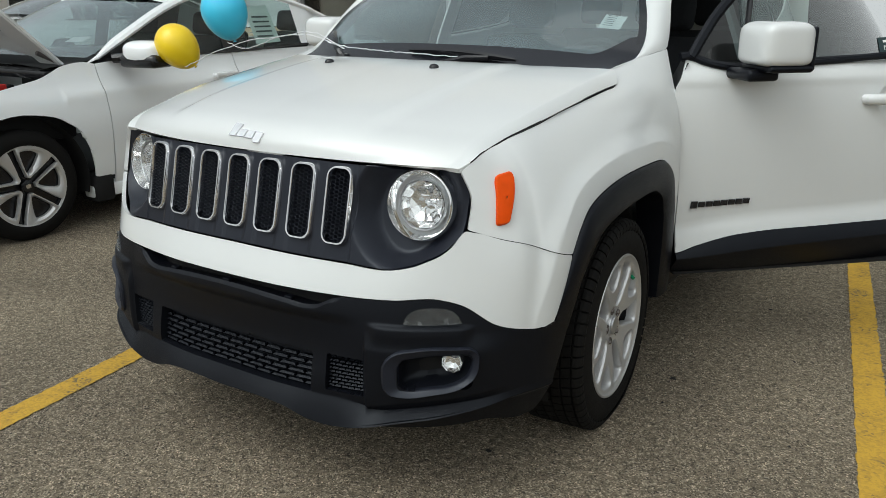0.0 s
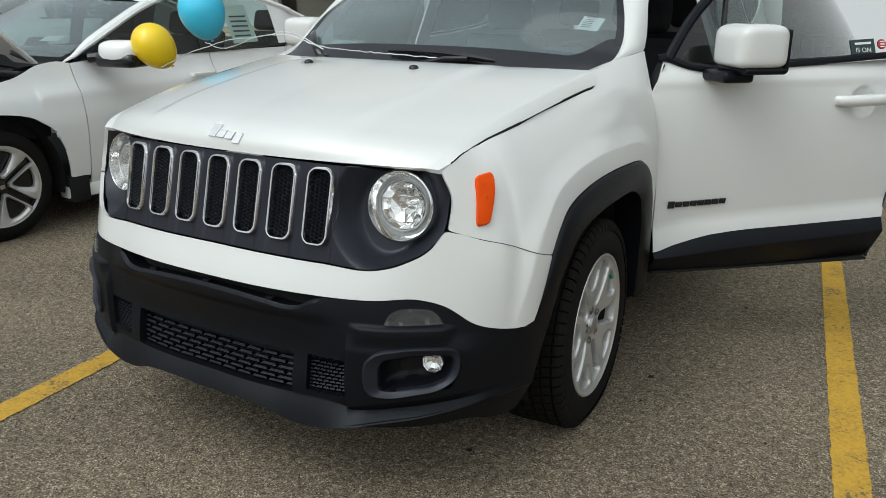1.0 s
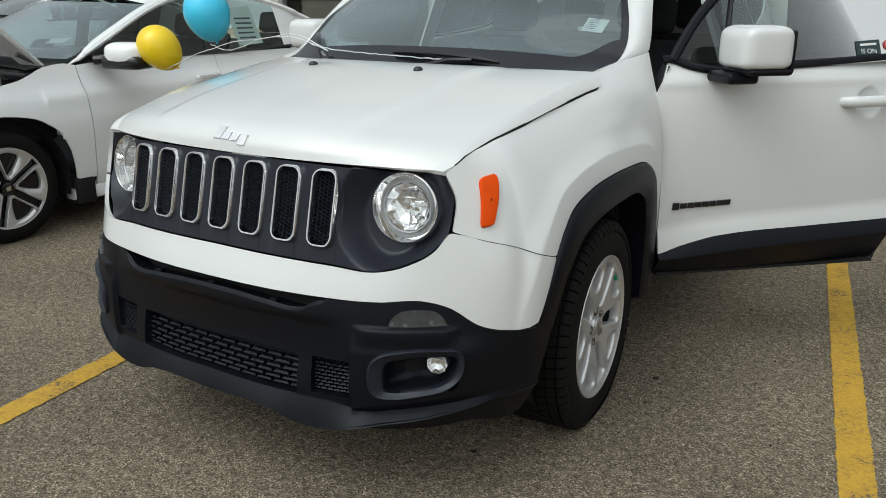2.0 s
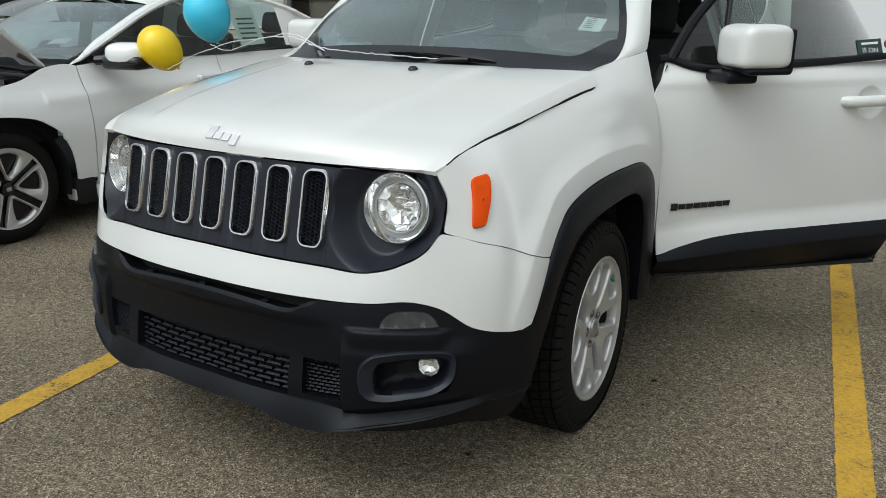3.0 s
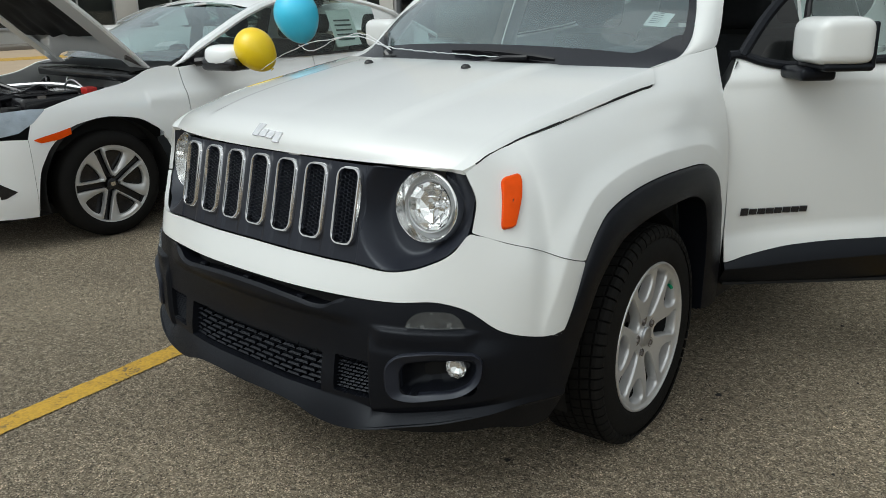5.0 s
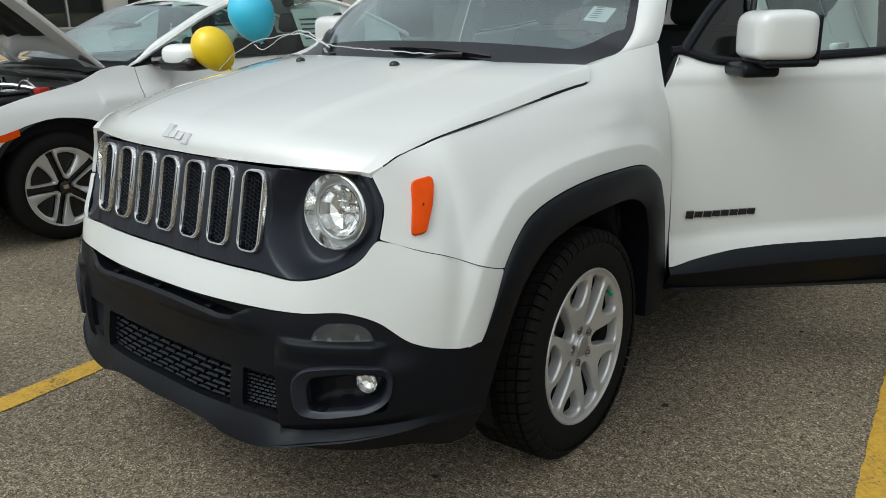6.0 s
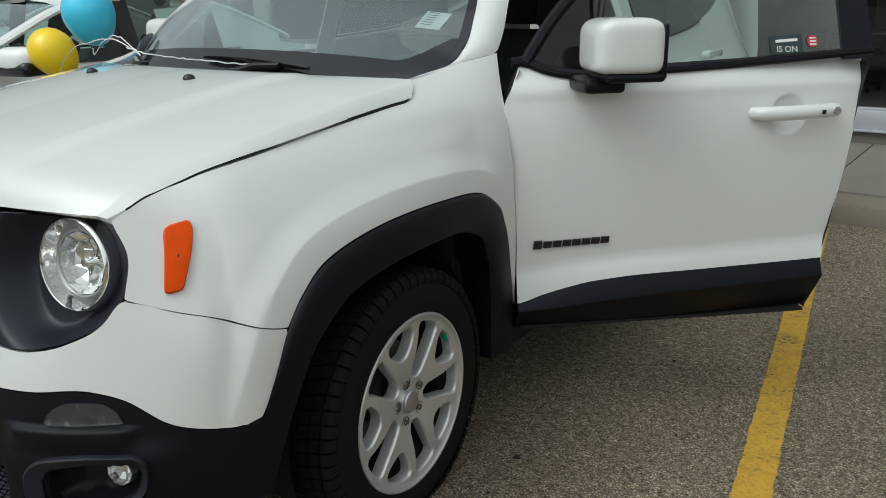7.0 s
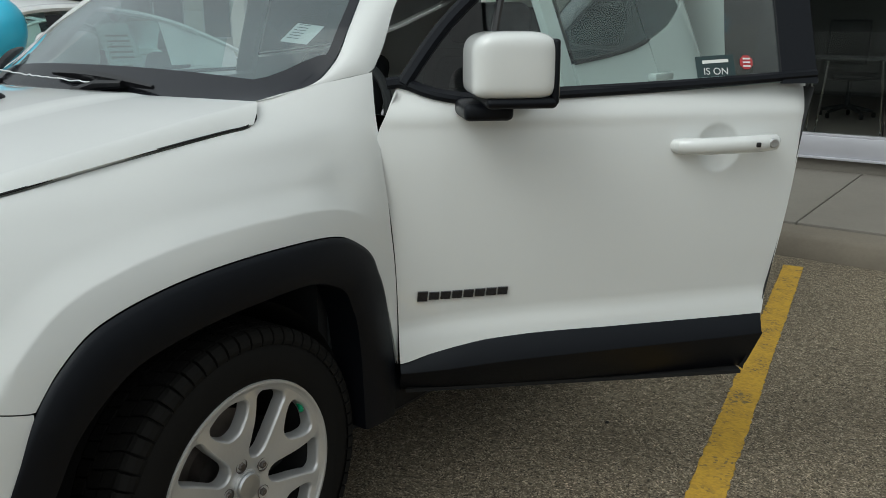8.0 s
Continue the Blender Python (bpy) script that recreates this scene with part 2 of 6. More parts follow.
def rounded(w, h, r, n=5, taper=0.0):
    """The outline of a rounded rectangle round the origin, anticlockwise, as (u, v)."""
    out = []
    for cx, cy, a0 in ((w / 2 - r, h / 2 - r, 0), (-w / 2 + r, h / 2 - r, 90), (-w / 2 + r, -h / 2 + r, 180), (w / 2 - r, -h / 2 + r, 270)):
        for k in range(n + 1):
            a = radians(a0 + 90 * k / n)
            u, v = cx + r * math.cos(a), cy + r * math.sin(a)
            out.append((u * (1 + taper * v / h), v))
    return out


def plate(loop, lift, back=0.0):
    """A slab from a loop of points: lift(u, v, d) gives the place at the depth d; front at 0, back at back."""
    n = len(loop)
    v = [tuple(lift(u, w, 0.0)) for u, w in loop] + [tuple(lift(u, w, back)) for u, w in loop]
    f = [tuple(range(n))] + [(i, i + n, (i + 1) % n + n, (i + 1) % n) for i in range(n)]
    return v, f


def smoothstep(a, b, x):
    t = min(max((x - a) / (b - a), 0.0), 1.0)
    return t * t * (3 - 2 * t)


# ---- the white SUV: x to its left side, y towards its tail, from the nose ----
# plan outline of the body at stations round it, each as rows of (z, x, y)
STATIONS = [
    (0, ((.18, 0, -.05), (.32, 0, -.10), (.45, 0, -.078), (.58, 0, -.085), (.70, 0, -.045), (.80, 0, -.012), (.90, 0, .010), (.98, 0, .028))),
    (1, ((.18, .20, -.05), (.32, .20, -.098), (.45, .20, -.075), (.58, .20, -.080), (.70, .20, -.040), (.80, .20, -.008), (.90, .20, .014), (.98, .20, .032))),
    (2, ((.18, .40, -.03), (.32, .40, -.072), (.45, .40, -.062), (.58, .40, -.055), (.70, .40, -.022), (.80, .40, .004), (.90, .40, .026), (.98, .40, .046))),
    (3, ((.18, .56, .01), (.32, .56, -.025), (.45, .56, -.032), (.58, .56, -.022), (.70, .56, .006), (.80, .56, .036), (.90, .56, .062), (.98, .56, .082))),
    (4, ((.18, .70, .10), (.32, .70, .055), (.45, .70, .050), (.58, .70, .066), (.70, .69, .083), (.80, .685, .100), (.90, .68, .117), (.98, .67, .135))),
    (5, ((.18, .82, .25), (.32, .825, .20), (.45, .83, .19), (.58, .83, .195), (.70, .82, .205), (.80, .795, .215), (.90, .765, .235), (.98, .715, .250), (1.02, .66, .26))),
    (6, ((.18, .875, .40), (.32, .885, .37), (.45, .893, .36), (.58, .897, .36), (.70, .894, .36), (.80, .876, .36), (.90, .836, .37), (.97, .785, .38), (1.03, .715, .40), (1.08, .60, .40))),
    (7, ((.18, .87, .80), (.32, .88, .80), (.45, .89, .80), (.58, .895, .80), (.70, .897, .80), (.80, .893, .80), (.88, .882, .80), (.95, .855, .80), (1.02, .805, .80), (1.08, .733, .80), (1.12, .64, .80))),
    (8, ((.18, .85, 1.28), (.32, .86, 1.28), (.45, .868, 1.28), (.58, .875, 1.28), (.70, .88, 1.28), (.80, .883, 1.28), (.90, .880, 1.285), (1.0, .862, 1.29), (1.10, .828, 1.30), (1.20, .785, 1.325), (1.30, .74, 1.36))),
    (9, ((.18, .86, 1.85), (.32, .87, 1.85), (.45, .88, 1.85), (.58, .885, 1.85), (.70, .89, 1.85), (.80, .893, 1.85), (.90, .89, 1.85), (1.0, .875, 1.85), (1.10, .85, 1.85), (1.20, .80, 1.85), (1.30, .76, 1.85))),
]


def body(s, z):
    """A place on the front and side skin: s round the body from the middle of the nose, z the height."""
    if s < 0:
        x, y, z = body(-s, z)
        return np.array((-x, y, z))
    k = min(int(s), len(STATIONS) - 2)
    rows = STATIONS[max(0, k - 1):min(len(STATIONS), k + 3)]
    ss = [q for q, _ in rows]
    sx = [hermite([a[0] for a in r], [a[1] for a in r], z) for _, r in rows]
    sy = [hermite([a[0] for a in r], [a[2] for a in r], z) for _, r in rows]
    if k == 0:
        ss, sx, sy = [-1] + ss, [-sx[1]] + sx, [sy[1]] + sy
    return np.array((hermite(ss, sx, s), hermite(ss, sy, s), z))


def skin(s, z, d):
    """body(), moved out by d."""
    p, a, b = body(s, z), body(s + .02, z), body(s, z + .004)
    n = np.cross(a - p, b - p)
    n /= np.linalg.norm(n)
    return p + n * d


def strip(low, top, s0, s1, ns, nz, push=None, mirror=True):
    """A panel of the skin between two heights given as rows of (s, z)."""
    rows = []
    for i in range(ns):
        s = s0 + (s1 - s0) * i / (ns - 1)
        a, b = hermite(*zip(*low), s), hermite(*zip(*top), s)
        row = []
        for j in range(nz):
            z = a + (b - a) * j / (nz - 1)
            row.append(skin(s, z, push(s, z)) if push else body(s, z))
        rows.append(row)
    return sheet(rows, mirror=mirror)


suv = thing("suv", Matrix(), "white compact SUV with black cladding, its driver door wide open", "car")

# hood: profiles along the middle and along the side seam
V = (0, .07, .15, .28, .5, .75, .9, 1)
MID = ((.022, .954), (.029, .985), (.058, 1.018), (.14, 1.05), (.35, 1.095), (.685, 1.148), (.83, 1.158), (.885, 1.154))
EDGE = [tuple(body(s, z)) for s, z in ((3.98, .951), (4.25, .9660), (4.50, .9805), (5.26, 1.0020), (6.2, 1.0340), (7.0, 1.0785), (7.24, 1.0915), (7.37, 1.0985))]


def hood_point(u, v):
    """The hood: a soft dome, rolled down over the shoulder to the seam."""
    yc, zc = (hermite(V, [m[k] for m in MID], v) for k in (0, 1))
    xs, ys, zs = (hermite(V, [e[k] for e in EDGE], v) for k in (0, 1, 2))
    a = abs(u)
    drop = hermite(V, (0, .006, .011, .018, .026, .034, .040, .044), v)
    k = min(a / .945, 1)
    t = max(a - .945, 0) / .055
    yk = ys + .045 * smoothstep(.75, 1, v)
    y = yc + (yk - yc) * k ** 2.3 - (yk - ys) * t ** 1.6
    z = zc + (zs + drop - zc) * (.75 * k ** 2 + .25 * k ** 5) - drop * t ** 1.7
    step = smoothstep(.10, .30, v) * (1 - .6 * smoothstep(.8, 1, v))
    return (xs * u, y, z + .010 * step * ((1 - smoothstep(.522, .570, a)) - (1 - a)))


US = sorted({round(q * k, 4) for q in (1, -1) for k in (*np.linspace(0, .92, 33), *np.linspace(.93, 1, 12))})
hood = part("hood", sheet([[hood_point(u, v) for v in np.linspace(0, 1, 50)] for u in US]), WHITE, suv)
solid(hood, .014)

# fenders
FENDER_LOW = ((4.04, .944), (4.235, .885), (4.19, .797), (4.75, .7685), (5.4, .7392), (5.995, .7005), (6.16, .762), (6.34, .809), (6.66, .843), (7.2, .857), (7.62, .843), (7.79, .801), (7.89, .727), (7.97, .588), (8.03, .45))
FENDER_TOP = ((4.045, 0.946), (4.25, 0.963), (4.5, 0.9778), (4.85, 0.989), (5.26, 0.999), (5.6, 1.0102), (5.94, 1.022), (6.2, 1.0322), (6.66, 1.0574), (7.0, 1.0769), (7.12, 1.0834), (7.24, 1.0898), (7.33, 1.0944), (7.405, 1.108), (7.43, 1.138), (7.75, 1.172), (8.0, 1.195))
DOOR_LINE = ((8.0, 1.195), (7.968, 1.06), (7.952, .96), (7.970, .86), (8.006, .74), (8.052, .45))
low, top = curve(FENDER_LOW, 170, sharp=(2, 5)), curve(FENDER_TOP, 1500, sharp=(14,))
top = [top[round(1499 * (i if i < 80 else 80 + 89 * (1 - (1 - (i - 80) / 89) ** 2.2)) / 169)] for i in range(170)]


ARCH = np.array([body(*p) for p in curve(((5.69, .531), (5.85, .612), (6.0, .699), (6.16, .759), (6.34, .806), (6.66, .840), (7.2, .854), (7.62, .840), (7.79, .798), (7.885, .725)), 80)])


def swell(s, z, far=None):
    """The crisp band round the wheel opening: beyond it the skin falls back."""
    if far is None:
        far = float(np.min(np.linalg.norm(ARCH - body(s, z), axis=1)))
    return -.0150 * math.sin(math.pi / 2 * min(max(far - .064, 0) / .070, 1)) * (1 - smoothstep(.15, .36, far)) * smoothstep(5.0, 5.5, s) * (1 - smoothstep(7.65, 7.93, s))


def fender_grid():
    rows = []
    for i, (a, b) in enumerate(zip(low, top)):
        row = []
        for j in range(76):
            w = j / 75
            s, z = a * (1 - w) + b * w
            straight = 8.03 + (8.0 - 8.03) * (z - .45) / .745
            s += (hermite([q[1] for q in DOOR_LINE[::-1]], [q[0] for q in DOOR_LINE[::-1]], z) - straight) * (max(s - 7.4, 0) / (straight - 7.4)) ** 2
            far = float(np.min(np.linalg.norm(ARCH - body(s, z), axis=1)))
            row.append(skin(s, z, swell(s, z, far)))
        rows.append(row)
    return rows


FG = fender_grid()
for side in (1, -1):
    f = part("fender", sheet([[(p[0] * side, p[1], p[2]) for p in r] for r in FG], flip=side < 0), WHITE, suv)
    solid(f, .012)

# near-black bars laid in the panel gaps, as the shade of the gaps
def seam(pts, n, r, depth, sharp=()):
    c = curve(pts, n, sharp)
    for side in (1, -1):
        part("panel_gap_shade", tube([(q[0] * side, q[1], q[2]) for q in (skin(a, b, -depth) for a, b in c)], r, 6), DARK, suv)


seam([(a, b + .0018) for a, b in FENDER_TOP[1:15]], 90, .0024, .0012)
seam(((4.22, .7925), (4.75, .7675), (5.4, .7382), (5.985, .6995)), 40, .0009, .0009)
seam(DOOR_LINE, 40, .0025, .005)

# painted upper bumper strip
STRIP_LOW = ((0, .606), (2.2, .609), (3, .615), (3.78, .618), (4.15, .599), (4.6, .546), (4.95, .527), (5.4, .520), (5.68, .530), (5.80, .580), (5.985, .690))
STRIP_TOP = ((0, .694), (2, .691), (2.97, .692), (3.45, .711), (3.93, .752), (4.14, .791), (4.3, .789), (4.75, .7665), (5.4, .7372), (5.985, .6985))
solid(part("upper_bumper", strip(STRIP_LOW, STRIP_TOP, 0, 5.985, 200, 24, lambda s, z: swell(abs(s), z) if abs(s) > 5 else 0.0), WHITE, suv), .012)

# grille panel with seven sunk slots and two lamp bowls
PANEL_LOW = ((0, .699), (2, .696), (2.97, .697), (3.45, .716), (3.93, .757), (4.14, .80), (4.205, .84), (4.235, .885))
PANEL_TOP = ((0, .950), (2, .949), (3.2, .946), (3.95, .944), (4.10, .936), (4.18, .920), (4.22, .905), (4.235, .889))
SLOT_X = [.1215 * k for k in range(-3, 4)]
SLOT_Z, SLOT_W, SLOT_H, SLOT_R = .838, .086, .207, .030
LAMP = (.565, .118, .845)


def in_rounded(u, v, w, h, r):
    a, b = max(abs(u) - w / 2 + r, 0), max(abs(v) - h / 2 + r, 0)
    return math.hypot(a, b) < r


def panel_push(s, z):
    x = abs(body(s, z)[0])
    d = math.hypot(x - LAMP[0], z - LAMP[2])
    push = -.074 * (1 - smoothstep(.100, .165, d))
    for c in SLOT_X:
        if in_rounded(s * .2 - c, z - SLOT_Z, SLOT_W - .010, SLOT_H - .010, SLOT_R - .005):
            push -= .032
    rib = min(abs(s * .2 - (c + .0607)) for c in SLOT_X[:-1])
    return push - .004 * smoothstep(.012, .030, rib) * (1 if abs(s) < 2.1 else 0)


panel = strip(PANEL_LOW, PANEL_TOP, 0, 4.235, 212, 64, panel_push)
# the lamp bowls are open at the back
panel = panel[0], [q for q in panel[1] if max(math.hypot(abs(panel[0][k][0]) - .562, panel[0][k][2] - LAMP[2]) for k in q) > .0935]
solid(part("grille_panel", panel, GRILLE_GREY, suv), .006)


def honeycomb(w, h, cw, ch, bar, depth, lift, shape):
    """A lattice of long hexagons; lift(u, v, d) places it, shape(u, v) tells what lies inside."""
    v, f = [], []
    cols, rows = int(w / (cw * .75)) + 3, int(h / ch) + 3
    for i in range(-cols // 2, cols // 2 + 1):
        for j in range(-rows // 2, rows // 2 + 1):
            cu, cv = i * cw * .75, j * ch + (ch / 2 if i % 2 else 0)
            if not shape(cu, cv):
                continue
            hexa = [(cw / 2, 0), (cw / 4, ch / 2), (-cw / 4, ch / 2), (-cw / 2, 0), (-cw / 4, -ch / 2), (cw / 4, -ch / 2)]
            o = len(v)
            for k, d in ((1.0, 0), (1 - bar, -.001), (1 - bar * 1.5, depth)):
                v += [tuple(lift(cu + a * k, cv + b * k, d)) for a, b in hexa]
            for r in range(2):
                f += [(o + r * 6 + q, o + r * 6 + (q + 1) % 6, o + r * 6 + 6 + (q + 1) % 6, o + r * 6 + 6 + q) for q in range(6)]
    return v, f


def ring(loops):
    """Joins loops of equal length into a band."""
    n = len(loops[0])
    v = [p for lp in loops for p in lp]
    f = [(r * n + i, (r + 1) * n + i, (r + 1) * n + (i + 1) % n, r * n + (i + 1) % n) for r in range(len(loops) - 1) for i in range(n)]
    return v, f


for c in SLOT_X:
    def on_panel(u, v, d, c=c):
        return tuple(skin((c + u) / .2, SLOT_Z + v, -d))
    loops = [[on_panel(u, v, d) for u, v in rounded(SLOT_W - 2 * i, SLOT_H - 2 * i, SLOT_R - i, 6)] for i, d in ((-.001, .003), (.0005, -.008), (.0025, -.0115), (.0065, -.0115), (.0085, -.007), (.0095, .024))]
    slot = part("grille_slot", ring(loops), CHROME, suv, "chrome surround of a tall grille slot")
    part("honeycomb_mesh", honeycomb(SLOT_W, SLOT_H, .0180, .0102, .17, .018, lambda u, v, d: on_panel(u, v, d + .003), lambda u, v: in_rounded(u, v, SLOT_W - .022, SLOT_H - .020, SLOT_R - .010)), GRILLE_GREY, slot, "black honeycomb mesh", smooth=False)


# headlights
def headlight(side):
    m = pose((LAMP[0] - .003) * side, LAMP[1] - .011, LAMP[2], -7, 0, 9 * side) @ Matrix.Scale(.935, 4)
    lamp = part("headlight", moved(lathe(((.106, .09), (.106, .010), (.104, .002), (.102, -.004), (.099, -.006), (.096, -.002), (.086, .016), (.078, .028), (.074, .032)), 64, "y"), m), REFLECTOR, suv, "round halogen headlight with chrome reflector")
    part("inner_ring", moved(lathe(((.0765, .040), (.077, .022), (.074, .017), (.070, .020), (.067, .040)), 56, "y"), m), BRUSHED, lamp)
    # a mosaic of flat facets, each tilted a little by itself
    rnd, v, f = random.Random(8), [], []
    bands = [(.070, .020), (.052, .044), (.030, .054), (.004, .057)]
    for (r0, y0), (r1, y1) in zip(bands, bands[1:]):
        n = 11
        for k in range(n):
            a0, a1, j0, j1 = 2 * math.pi * k / n, 2 * math.pi * (k + 1) / n, rnd.uniform(-.0016, .0016), rnd.uniform(-.0016, .0016)
            o = len(v)
            v += [(r0 * math.cos(a0), y0 + j0, r0 * math.sin(a0)), (r0 * math.cos(a1), y0 - j0, r0 * math.sin(a1)), (r1 * math.cos(a1), y1 + j1, r1 * math.sin(a1)), (r1 * math.cos(a0), y1 - j1, r1 * math.sin(a0))]
            f.append((o, o + 1, o + 2, o + 3))
    part("reflector", moved((v, f), m), BOWL, lamp, "faceted chrome reflector", smooth=False)
    part("bulb_shield", moved(merge(lathe(((.001, .026), (.009, .026), (.012, .029), (.012, .044), (.009, .060), (.007, .07)), 20, "y"), data_of(box(-.0015, .0015, .040, .075, -.064, -.012)), data_of(box(-.058, .058, .050, .075, .020, .0225))), m), CHROME, lamp)
    part("lens", moved(lathe(((.099, -.004), (.094, -.008), (.080, -.012), (.060, -.015), (.030, -.017), (.0005, -.0175)), 48, "y"), m), CLEAR, lamp, "clear domed lens").visible_shadow = False


headlight(1), headlight(-1)

# lower bumper of black plastic
BUMP_LOW = ((0, .238), (1.2, .238), (1.75, .220), (2.5, .216), (3.5, .218), (4.5, .221), (5.1, .228), (5.45, .255), (5.66, .312), (5.81, .390), (5.90, .445), (5.97, .495))
BUMP_TOP = ((0, .586), (.6, .584), (1.2, .577), (1.55, .572), (1.72, .577), (1.87, .592), (2.03, .603), (2.25, .6055), (3, .612), (3.78, .615), (4.15, .596), (4.6, .543), (4.95, .524), (5.4, .517), (5.68, .527), (5.95, .522))
# the chin lip: its height and how far it stands out, round the nose
LIP_Z = ((0, .279), (1.0, .282), (1.25, .277), (1.5, .264), (1.8, .257), (2.1, .258), (2.55, .268), (3.1, .287), (3.85, .306), (4.4, .317), (5.0, .332), (6, .34))
LIP_D = ((0, .032), (1.1, .033), (1.6, .041), (2.3, .043), (3.1, .036), (3.85, .027), (4.4, .014), (4.85, .002), (5.1, 0), (6, 0))


def lip_top(a):
    """Where the chin lip runs out into the face above it."""
    return .318 + (hermite(*zip(*LIP_Z), a) + .017 - .318) * smoothstep(2.05, 3.05, a)


def bumper_push(s, z):
    a = abs(s)
    p = 0.0
    if a < 1.58 and .320 < z < .432:
        p -= .034
    if 1.84 < a < 2.50 and .334 < z < .436:
        p -= .030
    if in_rounded((a - 3.72) * .16, z - .4225, 1.16 * .16, .096, .022):
        p -= .075
    # the pod round the fog lamp stands proud of the intakes
    p += .013 * smoothstep(2.50, 2.57, a) * (1 - smoothstep(4.2, 5.0, a)) * (1 - smoothstep(.47, .53, z)) * smoothstep(.016, .045, z - hermite(*zip(*LIP_Z), a))
    # ledge under the turn signal
    p += .013 * smoothstep(2.5, 2.85, a) * (1 - smoothstep(4.08, 4.35, a)) * smoothstep(.485, .53, z) * (1 - smoothstep(.538, .552, z))
    # rolled upper edge along the slot
    p += .016 * smoothstep(.525, .562, z) * (1 - smoothstep(1.75, 2.45, a)) - .010 * smoothstep(-.010, 0, z - hermite(*zip(*BUMP_TOP), a)) * (1 - smoothstep(1.9, 2.1, a))
    # chin lip
    zl, dl = hermite(*zip(*LIP_Z), a), hermite(*zip(*LIP_D), a)
    zt = lip_top(a)
    if z >= zl:
        p += (dl + .004) * (1 - min((z - zl) / (zt - zl), 1)) ** 1.1
    else:
        p += (dl + .004) - (.034 + dl * .5) * smoothstep(0, .012, zl - z) * (1 if a < 4.4 else 1 - .8 * smoothstep(4.4, 5.1, a)) - .25 * max(zl - z - .010, 0)
    return p


rows = []
for q in np.linspace(0, 5.962, 330):
    lo, hi = hermite(*zip(*BUMP_LOW), q), hermite(*zip(*BUMP_TOP), q)
    a, b = hermite(*zip(*LIP_Z), q), lip_top(q)
    a = min(max(a, lo + .008), hi - .02)
    b = min(max(b, a + .008), hi - .008)
    rows.append([skin(q, z, bumper_push(q, z)) for z in (*np.linspace(lo, a - .0005, 22), *np.linspace(a, b, 14), *np.linspace(b, hi, 90)[1:])])
solid(part("lower_bumper", sheet(rows, mirror=True), PLASTIC, suv), .006)
# shelf behind the rolled edge
rows = []
for q in np.linspace(-2.03, 2.03, 60):
    zb = hermite(*zip(*BUMP_TOP), abs(q))
    rows.append([skin(q, zb - .004, .001), skin(q, zb - .006, -.02), skin(q, zb - .004, -.075), skin(q, zb + .06, -.08)])
part("bumper_shelf", sheet(rows), PLASTIC, suv)


def scales(s0, s1, z0, z1, cw, ch, d0):
    """Rows of long slanting scales, each a shallow wedge that overhangs the next row."""
    v, f = [], []
    for j in range(int((z1 - z0) / ch)):
        z = z0 + j * ch
        s = s0 - (cw / 2 if j % 2 else 0)
        while s < s1:
            a, b = max(s, s0), min(s + cw * .93, s1)
            if b - a > cw * .2:
                o = len(v)
                sl = cw * .12
                v += [tuple(skin(p, q, -d)) for p, q, d in ((a + sl, z, d0 + .012), (b - sl, z, d0 + .012), (b, z + ch * .42, d0), (b - sl, z + ch * .80, d0 + .004), (a + sl, z + ch * .80, d0 + .004), (a, z + ch * .42, d0), (b - sl, z + ch * .88, d0 + .022), (a + sl, z + ch * .88, d0 + .022))]
                f += [(o, o + 1, o + 2, o + 5), (o + 5, o + 2, o + 3, o + 4), (o + 4, o + 3, o + 6, o + 7), (o + 2, o + 1, o + 6, o + 3), (o + 5, o + 4, o + 7, o)]
            s += cw
    return v, f


